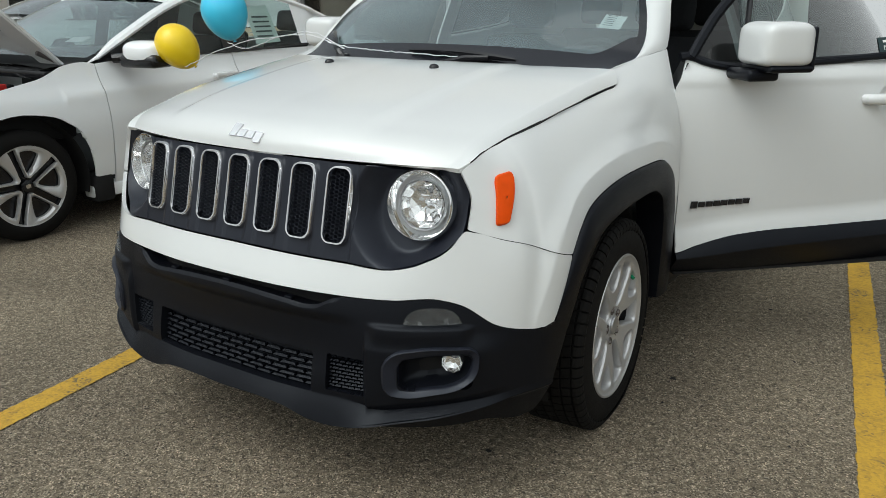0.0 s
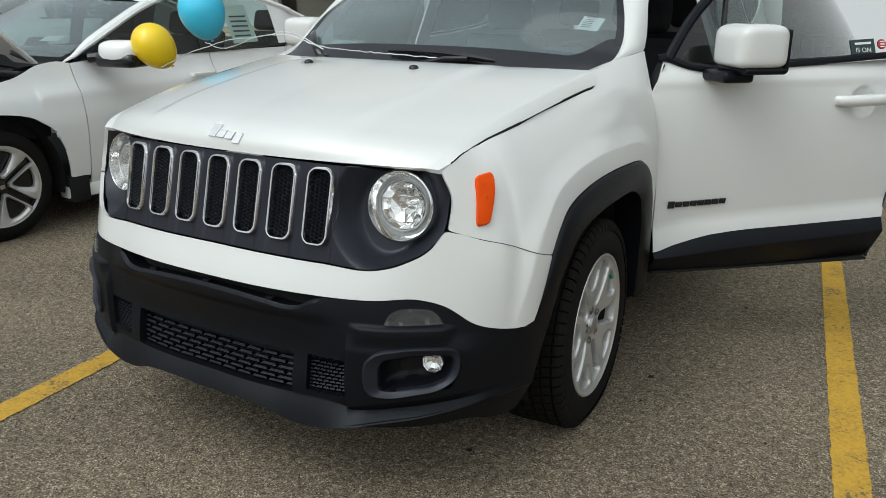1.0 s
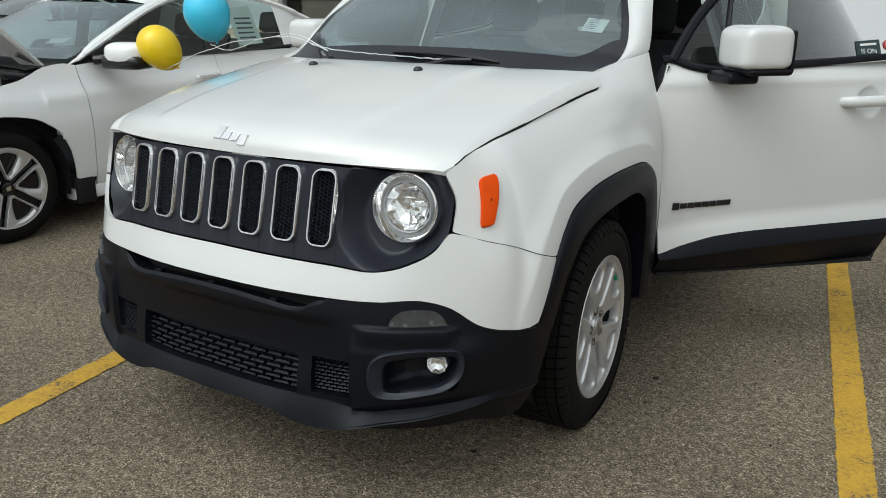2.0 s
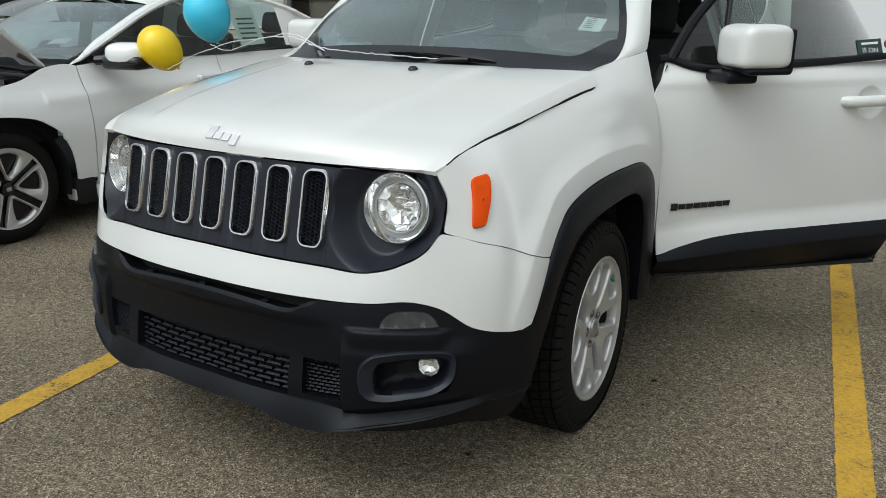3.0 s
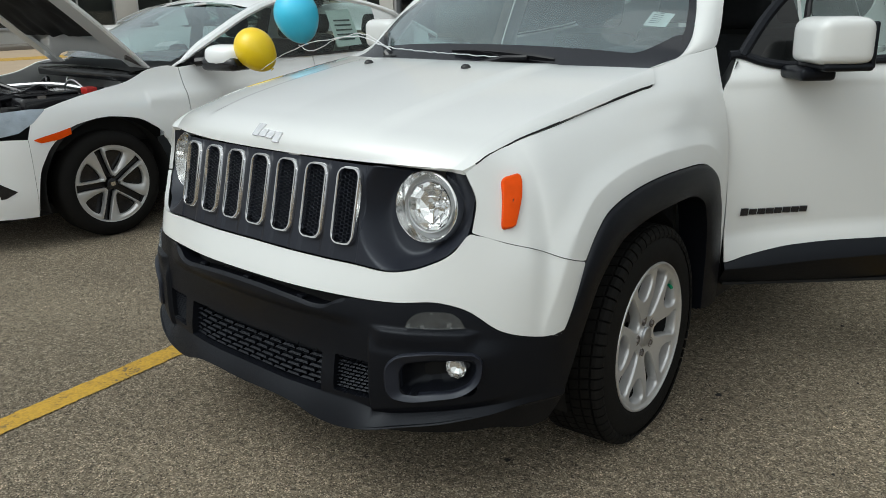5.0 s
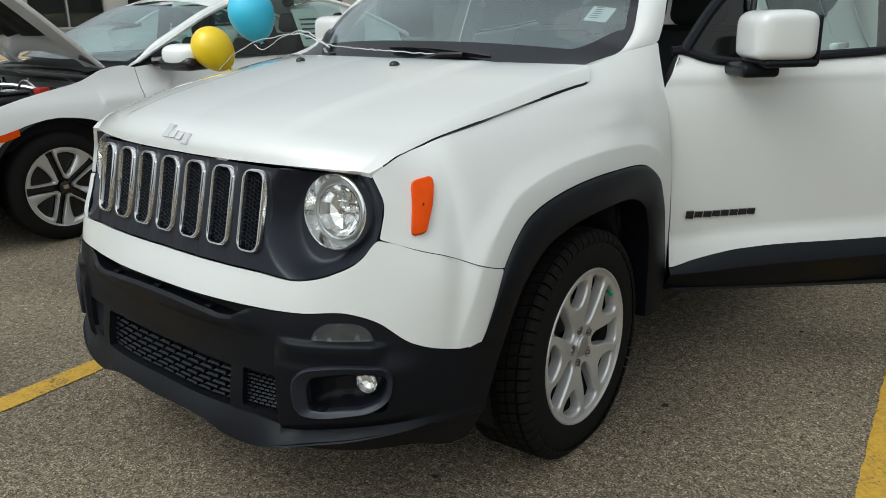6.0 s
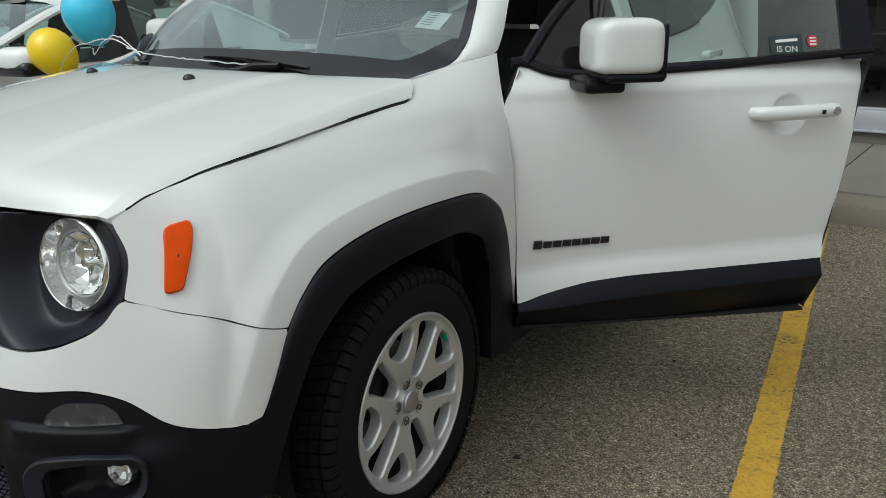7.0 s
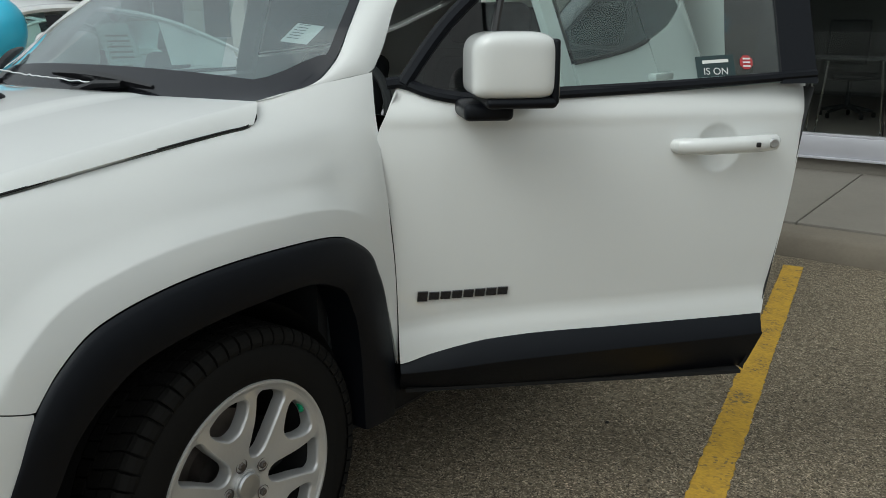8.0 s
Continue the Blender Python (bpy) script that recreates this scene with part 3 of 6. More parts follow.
part("intake_mesh", scales(-1.57, 1.57, .322, .432, .30, .0158, .017), PLASTIC, suv, "black mesh of long slanting scales", smooth=False)
fine_mesh = lambda s0: scales(s0 - .33, s0 + .33, .338, .435, .115, .0105, .012)
for side in (1, -1):
    part("side_intake_mesh", fine_mesh(2.17 * side), PLASTIC, suv, "fine black mesh", smooth=False)
    outer = curve(((2.88, .375), (2.96, .358), (3.13, .353), (3.7, .364), (4.17, .384), (4.33, .410), (4.385, .45), (4.37, .475), (4.28, .490), (4.04, .494), (3.40, .491), (3.10, .480), (2.90, .448), (2.865, .41), (2.88, .375)), 61)[:-1]
    inner = curve(((3.14, .385), (3.17, .374), (3.30, .372), (3.65, .379), (4.05, .390), (4.20, .404), (4.29, .435), (4.30, .455), (4.26, .470), (4.05, .473), (3.40, .464), (3.22, .456), (3.155, .440), (3.14, .41), (3.14, .385)), 61)[:-1]
    loops = []
    for k, d in ((0, -.009), (.03, -.019), (.18, -.024), (.70, -.017), (.96, -.012), (1.0, -.006), (1.01, .060)):
        loops.append([tuple(skin(side * (p + (q - p) * k)[0], (p + (q - p) * k)[1], -d)) for p, q in zip(outer, inner)])
    # the scoop behind it
    mid = sum(inner) / len(inner)
    scoop = ring([[tuple(skin(side * (mid + (q - mid) * k)[0], (mid + (q - mid) * k)[1], -e)) for q in inner] for k, e in ((1.0, .004), (.9, .032), (.7, .046), (.3, .052), (.02, .052))])
    part("fog_scoop", scoop, PLASTIC, suv)
    d = ring(loops)
    fog = part("fog_lamp_bezel", (d[0], [q[::-1] for q in d[1]] if side < 0 else d[1]), GRILLE_GREY, suv, "satin black fog lamp surround")
    at = skin(4.03, .440, -.022)
    m = pose(at[0] * side, at[1], at[2], -4, 0, 20 * side) @ Matrix.Scale(.80, 4)
    lamp = part("fog_lamp", moved(lathe(((.038, .03), (.038, .0), (.036, -.004), (.033, .002), (.027, .012), (.010, .018), (.001, .019)), 9, "y"), m), BOWL, suv, "small round fog lamp", smooth=False)
    part("lens", moved(lathe(((.037, -.003), (.030, -.010), (.016, -.014), (.0005, -.015)), 28, "y"), m), CLEAR, lamp).visible_shadow = False
    # turn signal above the fog lamp
    loop = curve(((3.21, .554), (3.235, .571), (3.34, .588), (3.70, .597), (3.96, .589), (4.06, .574), (4.118, .556), (3.69, .5535), (3.21, .554)), 40, sharp=(6,))[:-1]
    place = lambda u, v, d: tuple(skin(side * u, v, -d))
    ts = part("turn_signal", plate([tuple(p) for p in loop][::-1 if side > 0 else 1], lambda u, v, d: place(u, v, d - .003), .02), LAMP_WHITE, suv, "clear turn signal lamp")
    part("lens", plate([tuple(p) for p in loop][::-1 if side > 0 else 1], lambda u, v, d: place(u, v, d - .009), .008), CLEAR, ts).visible_shadow = False
    # orange side marker
    loop = curve(((4.655, .815), (4.692, .910), (4.72, .922), (4.79, .929), (5.03, .934), (5.075, .930), (5.088, .916), (4.905, .822), (4.875, .810), (4.82, .805), (4.70, .802), (4.665, .805), (4.655, .815)), 72, sharp=(1, 3, 4, 6, 7, 9, 10))[:-1]
    pts = [np.array(p) for p in loop]
    cm = sum(pts) / len(pts)
    loops = [[tuple(skin(side * (cm + (p - cm) * k)[0], (cm + (p - cm) * k)[1], o)) for p in pts] for k, o in ((1.0, 0), (.985, .007), (.93, .011), (.6, .013), (.05, .013))]
    d = ring(loops)
    part("side_marker", (d[0], [q[::-1] for q in d[1]] if side < 0 else d[1]), ORANGE, suv, "orange side marker lamp")
for q in (-1.2, 0, 1.2):
    at = skin(q, hermite(*zip(*BUMP_TOP), abs(q)), -.012)
    part("bumper_nub", moved(data_of(box(-.013, .013, -.010, .012, -.008, .006, .004)), pose(*at)), PLASTIC, suv)

# wheel arch flares
FLARE_OUT = ((5.69, .531), (5.85, .612), (6.0, .699), (6.16, .759), (6.34, .806), (6.66, .840), (7.2, .854), (7.62, .840), (7.79, .798), (7.885, .725), (7.965, .586), (8.02, .45), (8.03, .315))
FLARE_IN = ((5.95, .488), (6.065, .565), (6.19, .637), (6.32, .683), (6.48, .722), (6.72, .745), (7.08, .758), (7.43, .754), (7.58, .728), (7.69, .655), (7.745, .55), (7.77, .45), (7.80, .315))
fo, fi = curve(FLARE_OUT, 110), curve(FLARE_IN, 110)
rows = []
for i, (a, b) in enumerate(zip(fo, fi)):
    row = [skin(*(a + (b - a) * k), .003 + (o - .003) * smoothstep(-2, 22, i)) for k, o in ((0, .001), (.03, .007), (.12, .0125), (.5, .014), (.85, .012), (1, .004))]
    last = row[-1]
    row += [last - np.array((.03, 0, 0)), last - np.array((.10, 0, 0))]
    rows.append(row)
for side in (1, -1):
    part("wheel_arch", sheet([[(p[0] * side, p[1], p[2]) for p in r] for r in rows], flip=side > 0), PLASTIC, suv, "black plastic wheel arch flare")
    # liner and wall over the wheel, the well's shade in their near-black colour
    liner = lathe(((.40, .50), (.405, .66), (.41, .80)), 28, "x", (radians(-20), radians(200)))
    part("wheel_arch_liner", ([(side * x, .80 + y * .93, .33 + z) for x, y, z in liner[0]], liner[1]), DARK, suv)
    part("arch_shade_wall", data_of(box(side * .50 - .01, side * .50 + .01, .40, 1.22, .2, .78)), DARK, suv)

# added near-black shell that puts shade behind the panel gaps
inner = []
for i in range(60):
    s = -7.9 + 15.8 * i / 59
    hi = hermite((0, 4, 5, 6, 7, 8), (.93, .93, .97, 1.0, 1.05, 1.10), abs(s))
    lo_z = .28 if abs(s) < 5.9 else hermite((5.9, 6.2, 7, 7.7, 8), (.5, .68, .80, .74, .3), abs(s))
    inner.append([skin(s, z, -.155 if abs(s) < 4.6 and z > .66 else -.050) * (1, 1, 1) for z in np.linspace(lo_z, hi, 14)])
part("gap_shade_shell", sheet(inner), DARK, suv)
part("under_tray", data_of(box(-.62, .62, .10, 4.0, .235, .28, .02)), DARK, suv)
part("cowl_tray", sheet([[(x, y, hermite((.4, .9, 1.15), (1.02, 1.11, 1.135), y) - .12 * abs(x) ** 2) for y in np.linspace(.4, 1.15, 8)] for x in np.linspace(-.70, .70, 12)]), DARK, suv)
# ---- wheels ----
def wheel_parts(parent_name, parent, tyre_r, rim_r, width, spokes):
    """A wheel round the origin, its outer face to +x."""
    w = width / 2
    wheel = part(parent_name, lathe(((rim_r - .012, -w), (rim_r + .010, -w - .004), (tyre_r - .035, -w - .002), (tyre_r - .012, -w + .012), (tyre_r, -w + .035), (tyre_r, w - .038), (tyre_r - .006, w - .022), (tyre_r - .020, w - .008), (tyre_r - .045, w + .002), (rim_r + .028, w + .004), (rim_r + .012, w + .001), (rim_r + .002, w - .004), (rim_r - .004, w - .012)), 96), RUBBER, parent, "black rubber tyre")
    return wheel


def stand(ob, m, z0):
    """Flattens the lowest part of a tyre on the ground, for the pose m."""
    for q in ob.data.vertices:
        p = m @ q.co
        if p.z < z0 + .05:
            d = p.z - z0
            p.z = z0 + (d + math.sqrt(d * d + .0003)) / 2
            q.co = m.inverted() @ p


def suv_wheel(name_parent, m):
    tyre = wheel_parts("wheel", suv, .348, .240, .215, 5)
    tyre.matrix_local = m
    # tread blocks
    v, f = [], []
    for row, (x0, x1) in enumerate(((-.098, -.066), (-.060, -.030), (-.024, .006), (.012, .042), (.048, .076))):
        for k in range(64):
            a0, a1 = (k + .04 + .3 * (row % 2)) / 64 * 2 * math.pi, (k + .90 + .3 * (row % 2)) / 64 * 2 * math.pi
            o = len(v)
            for r in (.345, .3575):
                for a, x, sh in ((a0, x0, .02), (a1, x0, .02), (a1, x1, 0), (a0, x1, 0)):
                    v.append((x, r * math.cos(a + sh), r * math.sin(a + sh)))
            f += [(o + 4, o + 5, o + 6, o + 7)] + [(o + i, o + (i + 1) % 4, o + 4 + (i + 1) % 4, o + 4 + i) for i in range(4)]
    # shoulder blocks reaching over the edge
    for k in range(64):
        a0, a1 = (k + .03) / 64 * 2 * math.pi, (k + .86) / 64 * 2 * math.pi
        o = len(v)
        edge = ((.082, .345), (.084, .357), (.094, .354), (.104, .343), (.1075, .331), (.106, .322))
        for x, r in edge:
            v += [(x, r * math.cos(a), r * math.sin(a)) for a in (a0, a1)]
        f += [(o + 2 * i, o + 2 * i + 1, o + 2 * i + 3, o + 2 * i + 2) for i in range(5)]
        c = len(v)
        v += [(x - .006, (r - .012) * math.cos(a), (r - .012) * math.sin(a)) for x, r in edge for a in (a0, a1)]
        f += [(o + 2 * i + q, o + 2 * i + 2 + q, c + 2 * i + 2 + q, c + 2 * i + q) for i in range(5) for q in (0, 1)]
    part("tread", (v, f), RUBBER, tyre, smooth=False)
    part("barrel", lathe(((.240, .098), (.243, .103), (.241, .1075), (.236, .108), (.231, .104)), 96), ALLOY, tyre)
    # near-black barrel: the shade behind the spokes is in its colour
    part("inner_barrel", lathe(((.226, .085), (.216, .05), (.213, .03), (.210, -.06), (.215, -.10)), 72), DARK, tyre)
    # a cast face: five forked spokes between five long and five short openings
    LONG = ((.066, .000), (.068, .010), (.080, .020), (.108, .026), (.145, .031), (.180, .038), (.202, .0425), (.212, .036), (.2165, .018))
    SHORT = ((.138, .000), (.140, .012), (.155, .031), (.176, .048), (.190, .054), (.200, .052), (.2085, .036), (.215, .014))

    def opening(half, turn, grow):
        """The rim of an opening, widened by grow, as (y, z) round the hub."""
        pts = [(u, w, 0) for u, w in half] + [(half[-1][0] + .0008, 0, 0)] + [(u, -w, 0) for u, w in half[::-1]]
        c = curve(pts, 53)[:-1, :2]
        d = np.roll(c, -1, 0) - np.roll(c, 1, 0)
        n = np.stack((-d[:, 1], d[:, 0]), 1) / np.linalg.norm(d, axis=1)[:, None]
        n *= -1 if float(((c - c.mean(0)) * n).sum()) < 0 else 1
        c = c + n * grow
        ca, sa = math.cos(radians(turn)), math.sin(radians(turn))
        return [(u * ca - w * sa, u * sa + w * ca) for u, w in c]

    def face_x(y, z):
        return hermite((.03, .045, .06, .085, .115, .16, .20, .225, .2375), (.080, .083, .086, .090, .0945, .099, .1, .1005, .1065), math.hypot(y, z))

    bm = bmesh.new()
    edges, walls = [], []
    circle = lambda r, n: [(r * math.cos(2 * math.pi * k / n), r * math.sin(2 * math.pi * k / n)) for k in range(n)]
    loops = [circle(.030, 48), circle(.2255, 160)]
    for k in range(5):
        for half, off in ((LONG, -12), (SHORT, 24)):
            loops.append(opening(half, off + 72 * k, .0035))
            rims = [(0.0035, 0), (.0010, -.0025), (-.0004, -.008), (-.0012, -.034)]
            walls.append(ring([[(face_x(y0, z0) + dx, y, z) for (y, z), (y0, z0) in zip(opening(half, off + 72 * k, g), opening(half, off + 72 * k, .0035))] for g, dx in rims]))
    for lp in loops:
        vs = [bm.verts.new((face_x(y, z), y, z)) for y, z in lp]
        edges += [bm.edges.new((a, b)) for a, b in zip(vs, vs[1:] + vs[:1])]
    flat = {q: q.co.x for q in bm.verts}
    for q in flat:
        q.co.x = 0
    bmesh.ops.triangle_fill(bm, edges=edges, use_beauty=True, normal=(1, 0, 0))
    for q, x in flat.items():
        q.co.x = x
    bm.faces.ensure_lookup_table()
    for q in bm.faces:
        if q.normal.x < 0:
            q.normal_flip()
    # the sloping outer flange
    flange = lathe([(r, face_x(r, 0)) for r in (.2255, .230, .234, .2375)], 160)
    part("spokes", merge(data_of(bm), *walls, flange), ALLOY, tyre, "silver forked-spoke alloy wheel")
    part("hub", lathe(((.036, .045), (.036, .084), (.0345, .088), (.031, .087)), 40), ALLOY, tyre)
    part("centre_cap", lathe(((.031, .080), (.0315, .091), (.028, .095), (.012, .097), (.001, .097)), 32), BRUSHED, tyre, "grey centre cap")
    for k in range(5):
        a = k * 2 * math.pi / 5 + radians(24)
        c = pose(.006, .057 * math.cos(a), .057 * math.sin(a))
        part("lug_nut", moved(merge(lathe(((.0165, .0815), (.0150, .0825), (.0145, .0805), (.0135, .072)), 20), lathe(((.0095, .066), (.0095, .082), (.007, .086), (.001, .086)), 6)), c), STEEL, tyre)
    part("brake_disc", lathe(((.150, -.032), (.150, -.012), (.085, -.012), (.080, .020), (.03, .022)), 48), STEEL, tyre)
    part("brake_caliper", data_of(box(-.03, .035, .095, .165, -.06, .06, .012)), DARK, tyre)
    part("valve_cap", tube(((.078, .196, .096), (.096, .184, .089)), .006, 10), GREEN, tyre, "green valve cap")
    return tyre


STEER = pose(.762, .803, .329, 0, 0, 3.5) @ pose(0, 0, 0, 8)
w = suv_wheel("wheel", STEER)
stand(w, STEER, .004)
for c in w.children:
    if c.name.startswith("tread"):
        stand(c, STEER, .002)
for m in (pose(-.762, .80, .333, 0, 0, 183.5), pose(.762, 3.37, .333, 40), pose(-.762, 3.37, .333, 0, 0, 180)):
    copy_thing(w, m)

# ---- glasshouse, roof and tail ----
SCREEN_EDGE = ((.700, 1.045, 1.136), (.716, 1.10, 1.143), (.722, 1.155, 1.158), (.728, 1.20, 1.180), (.728, 1.246, 1.212), (.700, 1.34, 1.300), (.655, 1.435, 1.372), (.600, 1.575, 1.478), (.555, 1.69, 1.568))


def screen_point(u, v):
    """Windscreen: u across from -1 to 1, v from the base up."""
    xs, ys, zs = (hermite((0, .07, .14, .20, .27, .46, .64, .84, 1), [e[k] for e in SCREEN_EDGE], v) for k in range(3))
    a = abs(u)
    yc, zc = hermite((0, .5, 1), (.975, 1.265, 1.61), v), hermite((0, .5, 1), (1.128, 1.362, 1.600), v)
    return (xs * u, yc + (ys - yc) * a ** 2.4, zc + (zs - zc) * a ** 2.4)


us, vs = np.linspace(-1, 1, 49), np.linspace(-.10, 1, 36)
screen = part("windscreen", sheet([[screen_point(u, v) for v in vs] for u in us]), SCREEN_GLASS, suv, "tinted windscreen")
screen.visible_shadow = False


def inset(p, d=.0025):
    return (p[0], p[1] - d, p[2] + d)


def frit(vlo, vhi, u0, u1, nu, nv, cut=None):
    return sheet([[inset(screen_point(u0 + (u1 - u0) * i / (nu - 1), (vlo(u0 + (u1 - u0) * i / (nu - 1)) + (vhi(u0 + (u1 - u0) * i / (nu - 1)) - vlo(u0 + (u1 - u0) * i / (nu - 1))) * j / (nv - 1)))) for j in range(nv)] for i in range(nu)])


part("windscreen_border", merge(frit(lambda u: -.10, lambda u: .155 + .16 * smoothstep(.80, .97, abs(u)), -.97, .97, 60, 6), frit(lambda u: -.10, lambda u: 1, .965, 1.0, 3, 26), frit(lambda u: -.10, lambda u: 1, -1.0, -.965, 3, 26), frit(lambda u: .93, lambda u: 1, -.97, .97, 40, 3)), FRIT, suv, "black border printed on the windscreen")
for side in (1, -1):
    a = np.array([screen_point(1, v) for v in np.linspace(0, 1, 40)])
    outer = curve([tuple(body(q, z)) for q, z in ((7.432, 1.1385), (7.59, 1.155), (7.75, 1.172), (7.9, 1.187), (8.0, 1.195))] + [(.775, 1.375, 1.245), (.742, 1.465, 1.348), (.700, 1.60, 1.455), (.652, 1.735, 1.55)], 40, sharp=(4,))
    # the painted pillar from the fender to the roof
    P = []
    for p, q in zip(a, outer):
        b = min(1, max(0, float(np.linalg.norm(p - q)) / .08))
        m = (p + q) / 2 + np.array((.010, -.010, .010)) * b
        P.append([(c[0] * side, c[1], c[2]) for c in (p, (p + m) / 2 + np.array((.003, -.004, .004)) * b, m, (m + q) / 2 + np.array((.004, -.001, .002)) * b, q, q + np.array((-.03, .03, -.01)))])
    part("windscreen_pillar", sheet(P, flip=side < 0), WHITE, suv)

# roof, rear sides and tail
ROOF_Y, ROOF_Z, ROOF_X = (1.60, 1.75, 2.2, 3.0, 3.7, 3.95), (1.585, 1.625, 1.665, 1.675, 1.64, 1.60), (.56, .60, .625, .625, .61, .58)
solid(part("roof", sheet([[(hermite(ROOF_Y, ROOF_X, y) * u, y + (.06 * u * u if y < 1.7 else 0), hermite(ROOF_Y, ROOF_Z, y) - .045 * abs(u) ** 3) for y in np.linspace(1.60, 3.95, 20)] for u in np.linspace(-1, 1, 17)]), WHITE, suv), .03)
SIDE_Z, SIDE_X = (.42, .58, .72, .85, .98, 1.06, 1.11), (.868, .884, .893, .895, .885, .865, .835)


def flank(y, z):
    taper = .20 * smoothstep(3.25, 4.15, y) ** 2
    return (hermite(SIDE_Z, SIDE_X, z) if z < 1.11 else .835 - .42 * (z - 1.11)) - taper


for side in (1, -1):
    for name, y0, y1, lo in (("rear_door", 2.335, 3.02, lambda y: .45 + .38 * smoothstep(2.80, 3.02, y)), ("quarter_panel", 3.027, 4.12, lambda y: .45 + .40 * (1 - smoothstep(3.60, 3.85, y)))):
        kick = lambda y: hermite((2.2, 2.4, 2.65, 2.9, 3.1, 3.28, 3.43, 3.6, 3.75, 4.2), (1.17, 1.18, 1.195, 1.220, 1.258, 1.300, 1.352, 1.42, 1.52, 1.545), y)
        g = [[(side * flank(y, z), y, z) for z in np.linspace(lo(y), min(kick(y), max(.98, 1.58 - (y - 3.73) * 1.7)), 22)] for y in np.linspace(y0, y1, 28)]
        d = part(name, sheet(g, flip=side < 0), WHITE, suv)
        solid(d, .03)
        if name == "rear_door":
            part("door_handle", data_of(box(side * .885 - .02, side * .885 + .02, 2.83, 3.01, 1.092, 1.124, .010)), WHITE, d)
            gl = [[(side * (flank(y, z) - .006), y, z) for z in np.linspace(kick(y), 1.54, 9)] for y in np.linspace(2.36, 3.02, 14)]
            part("door_glass", sheet(gl, flip=side < 0), PRIVACY_GLASS, d, "dark rear door glass").visible_shadow = False
            part("window_trim", tube([(side * flank(y, kick(y)), y, kick(y) + .004) for y in np.linspace(2.34, 3.02, 16)], .009, 8), PLASTIC, d)
    # door pillar, painted, and the black upper frames
    part("door_pillar", sheet([[(side * (hermite((.3, .6, .9, 1.1, 1.3, 1.6), (.83, .86, .865, .83, .755, .63), z) - .02 * k), y, z) for k, y in ((1, 2.22), (0, 2.235), (0, 2.325), (1, 2.333))] for z in np.linspace(.3, 1.6, 20)], flip=side > 0), WHITE, suv)
    part("roof_rail", tube([(side * hermite((1.72, 2.3, 3.0, 3.9), (.648, .652, .64, .60), y), y, hermite((1.72, 2.3, 3.0, 3.9), (1.555, 1.60, 1.61, 1.55), y)) for y in np.linspace(1.72, 3.9, 20)], .045, 10), WHITE, suv)
    part("rear_pillar", sheet([[(side * flank(y, z), y + (y - 3.58) * (1.58 - z) * 3.2, z) for z in np.linspace(kick(y) - .004, 1.58, 9)] for y in np.linspace(3.58, 3.74, 10)], flip=side < 0), WHITE, suv)
    qg = [[(side * (flank(y, z) - .006), y, z) for z in np.linspace(kick(y), 1.56, 9)] for y in np.linspace(3.03, 3.64, 14)]
    part("rear_quarter_glass", sheet(qg, flip=side < 0), PRIVACY_GLASS, suv, "dark rear side glass").visible_shadow = False
    part("sill", sheet([[(side * x, y, z) for x, z in ((.70, .285), (.825, .285), (.855, .315), (.865, .40), (.845, .435), (.78, .44))] for y in (1.24, 1.5, 2.2, 2.9, 3.0)], flip=side > 0), PLASTIC, suv, "black sill cladding")
part("tailgate", sheet([[(x, y, z) for y, z in ((4.13, .50), (4.15, .75), (4.14, 1.08), (4.08, 1.25), (3.97, 1.60))] for x in np.linspace(-.74, .74, 9)], flip=True), WHITE, suv)
part("rear_bumper", box(-.84, .84, 3.86, 4.20, .28, .58, .06, 4), PLASTIC, suv)
part("rear_window", sheet([[(x, y - .0, z) for y, z in ((4.095, 1.22), (3.985, 1.58))] for x in np.linspace(-.58, .58, 5)], flip=True), PRIVACY_GLASS, suv)

# the closed door on the far side
g = [[(-flank(y, z), y, z) for z in np.linspace(.45, 1.11, 16)] for y in np.linspace(1.30, 2.328, 20)]
fd = part("passenger_door", sheet(g), WHITE, suv)
solid(fd, .03)
gl = [[(-(.835 - .40 * (z - 1.11)), y, z) for z in np.linspace(1.11, min(1.55, 1.16 + (y - 1.36) * .82), 8)] for y in np.linspace(1.38, 2.16, 14)]
part("door_glass", sheet(gl), SIDE_GLASS, fd, "green-tinted door glass").visible_shadow = False
part("window_trim", tube([(-.845, y, 1.115) for y in np.linspace(1.32, 2.26, 8)], .010, 8), PLASTIC, fd)
shell = bmesh.new()
bmesh.ops.create_uvsphere(shell, u_segments=32, v_segments=20, radius=1)
for q in shell.verts:
    k = lambda c, p: math.copysign(abs(c) ** p, c)
    q.co = Vector((.104 * k(q.co.x, .45), .096 * k(q.co.y, .55), .072 * k(q.co.z, .45)))
part("door_mirror", moved(data_of(shell), pose(-.985, 1.55, 1.214)), WHITE, fd, "white mirror shell")
part("mirror_foot", box(-1.0, -.83, 1.49, 1.60, 1.10, 1.145, .012), PLASTIC, fd)

# cabin
part("cabin_floor", data_of(box(-.78, .78, 1.2, 3.9, .27, .32)), CABIN, suv)
part("firewall", data_of(box(-.76, .76, 1.13, 1.16, .28, 1.09)), CABIN, suv)
part("dashboard", sheet([[(x, y, z - .05 * abs(x) ** 2) for y, z in ((1.02, 1.105), (1.15, 1.125), (1.35, 1.118), (1.50, 1.09), (1.56, 1.05), (1.56, .80), (1.45, .66))] for x in np.linspace(-.74, .74, 22)]), CABIN, suv, "dark grey dashboard")
hood_cl = [(.36 + .17 * math.cos(a), 1.50 + .07 * math.sin(a), 1.105 + .05 * math.sin(a)) for a in np.linspace(0, math.pi, 12)]
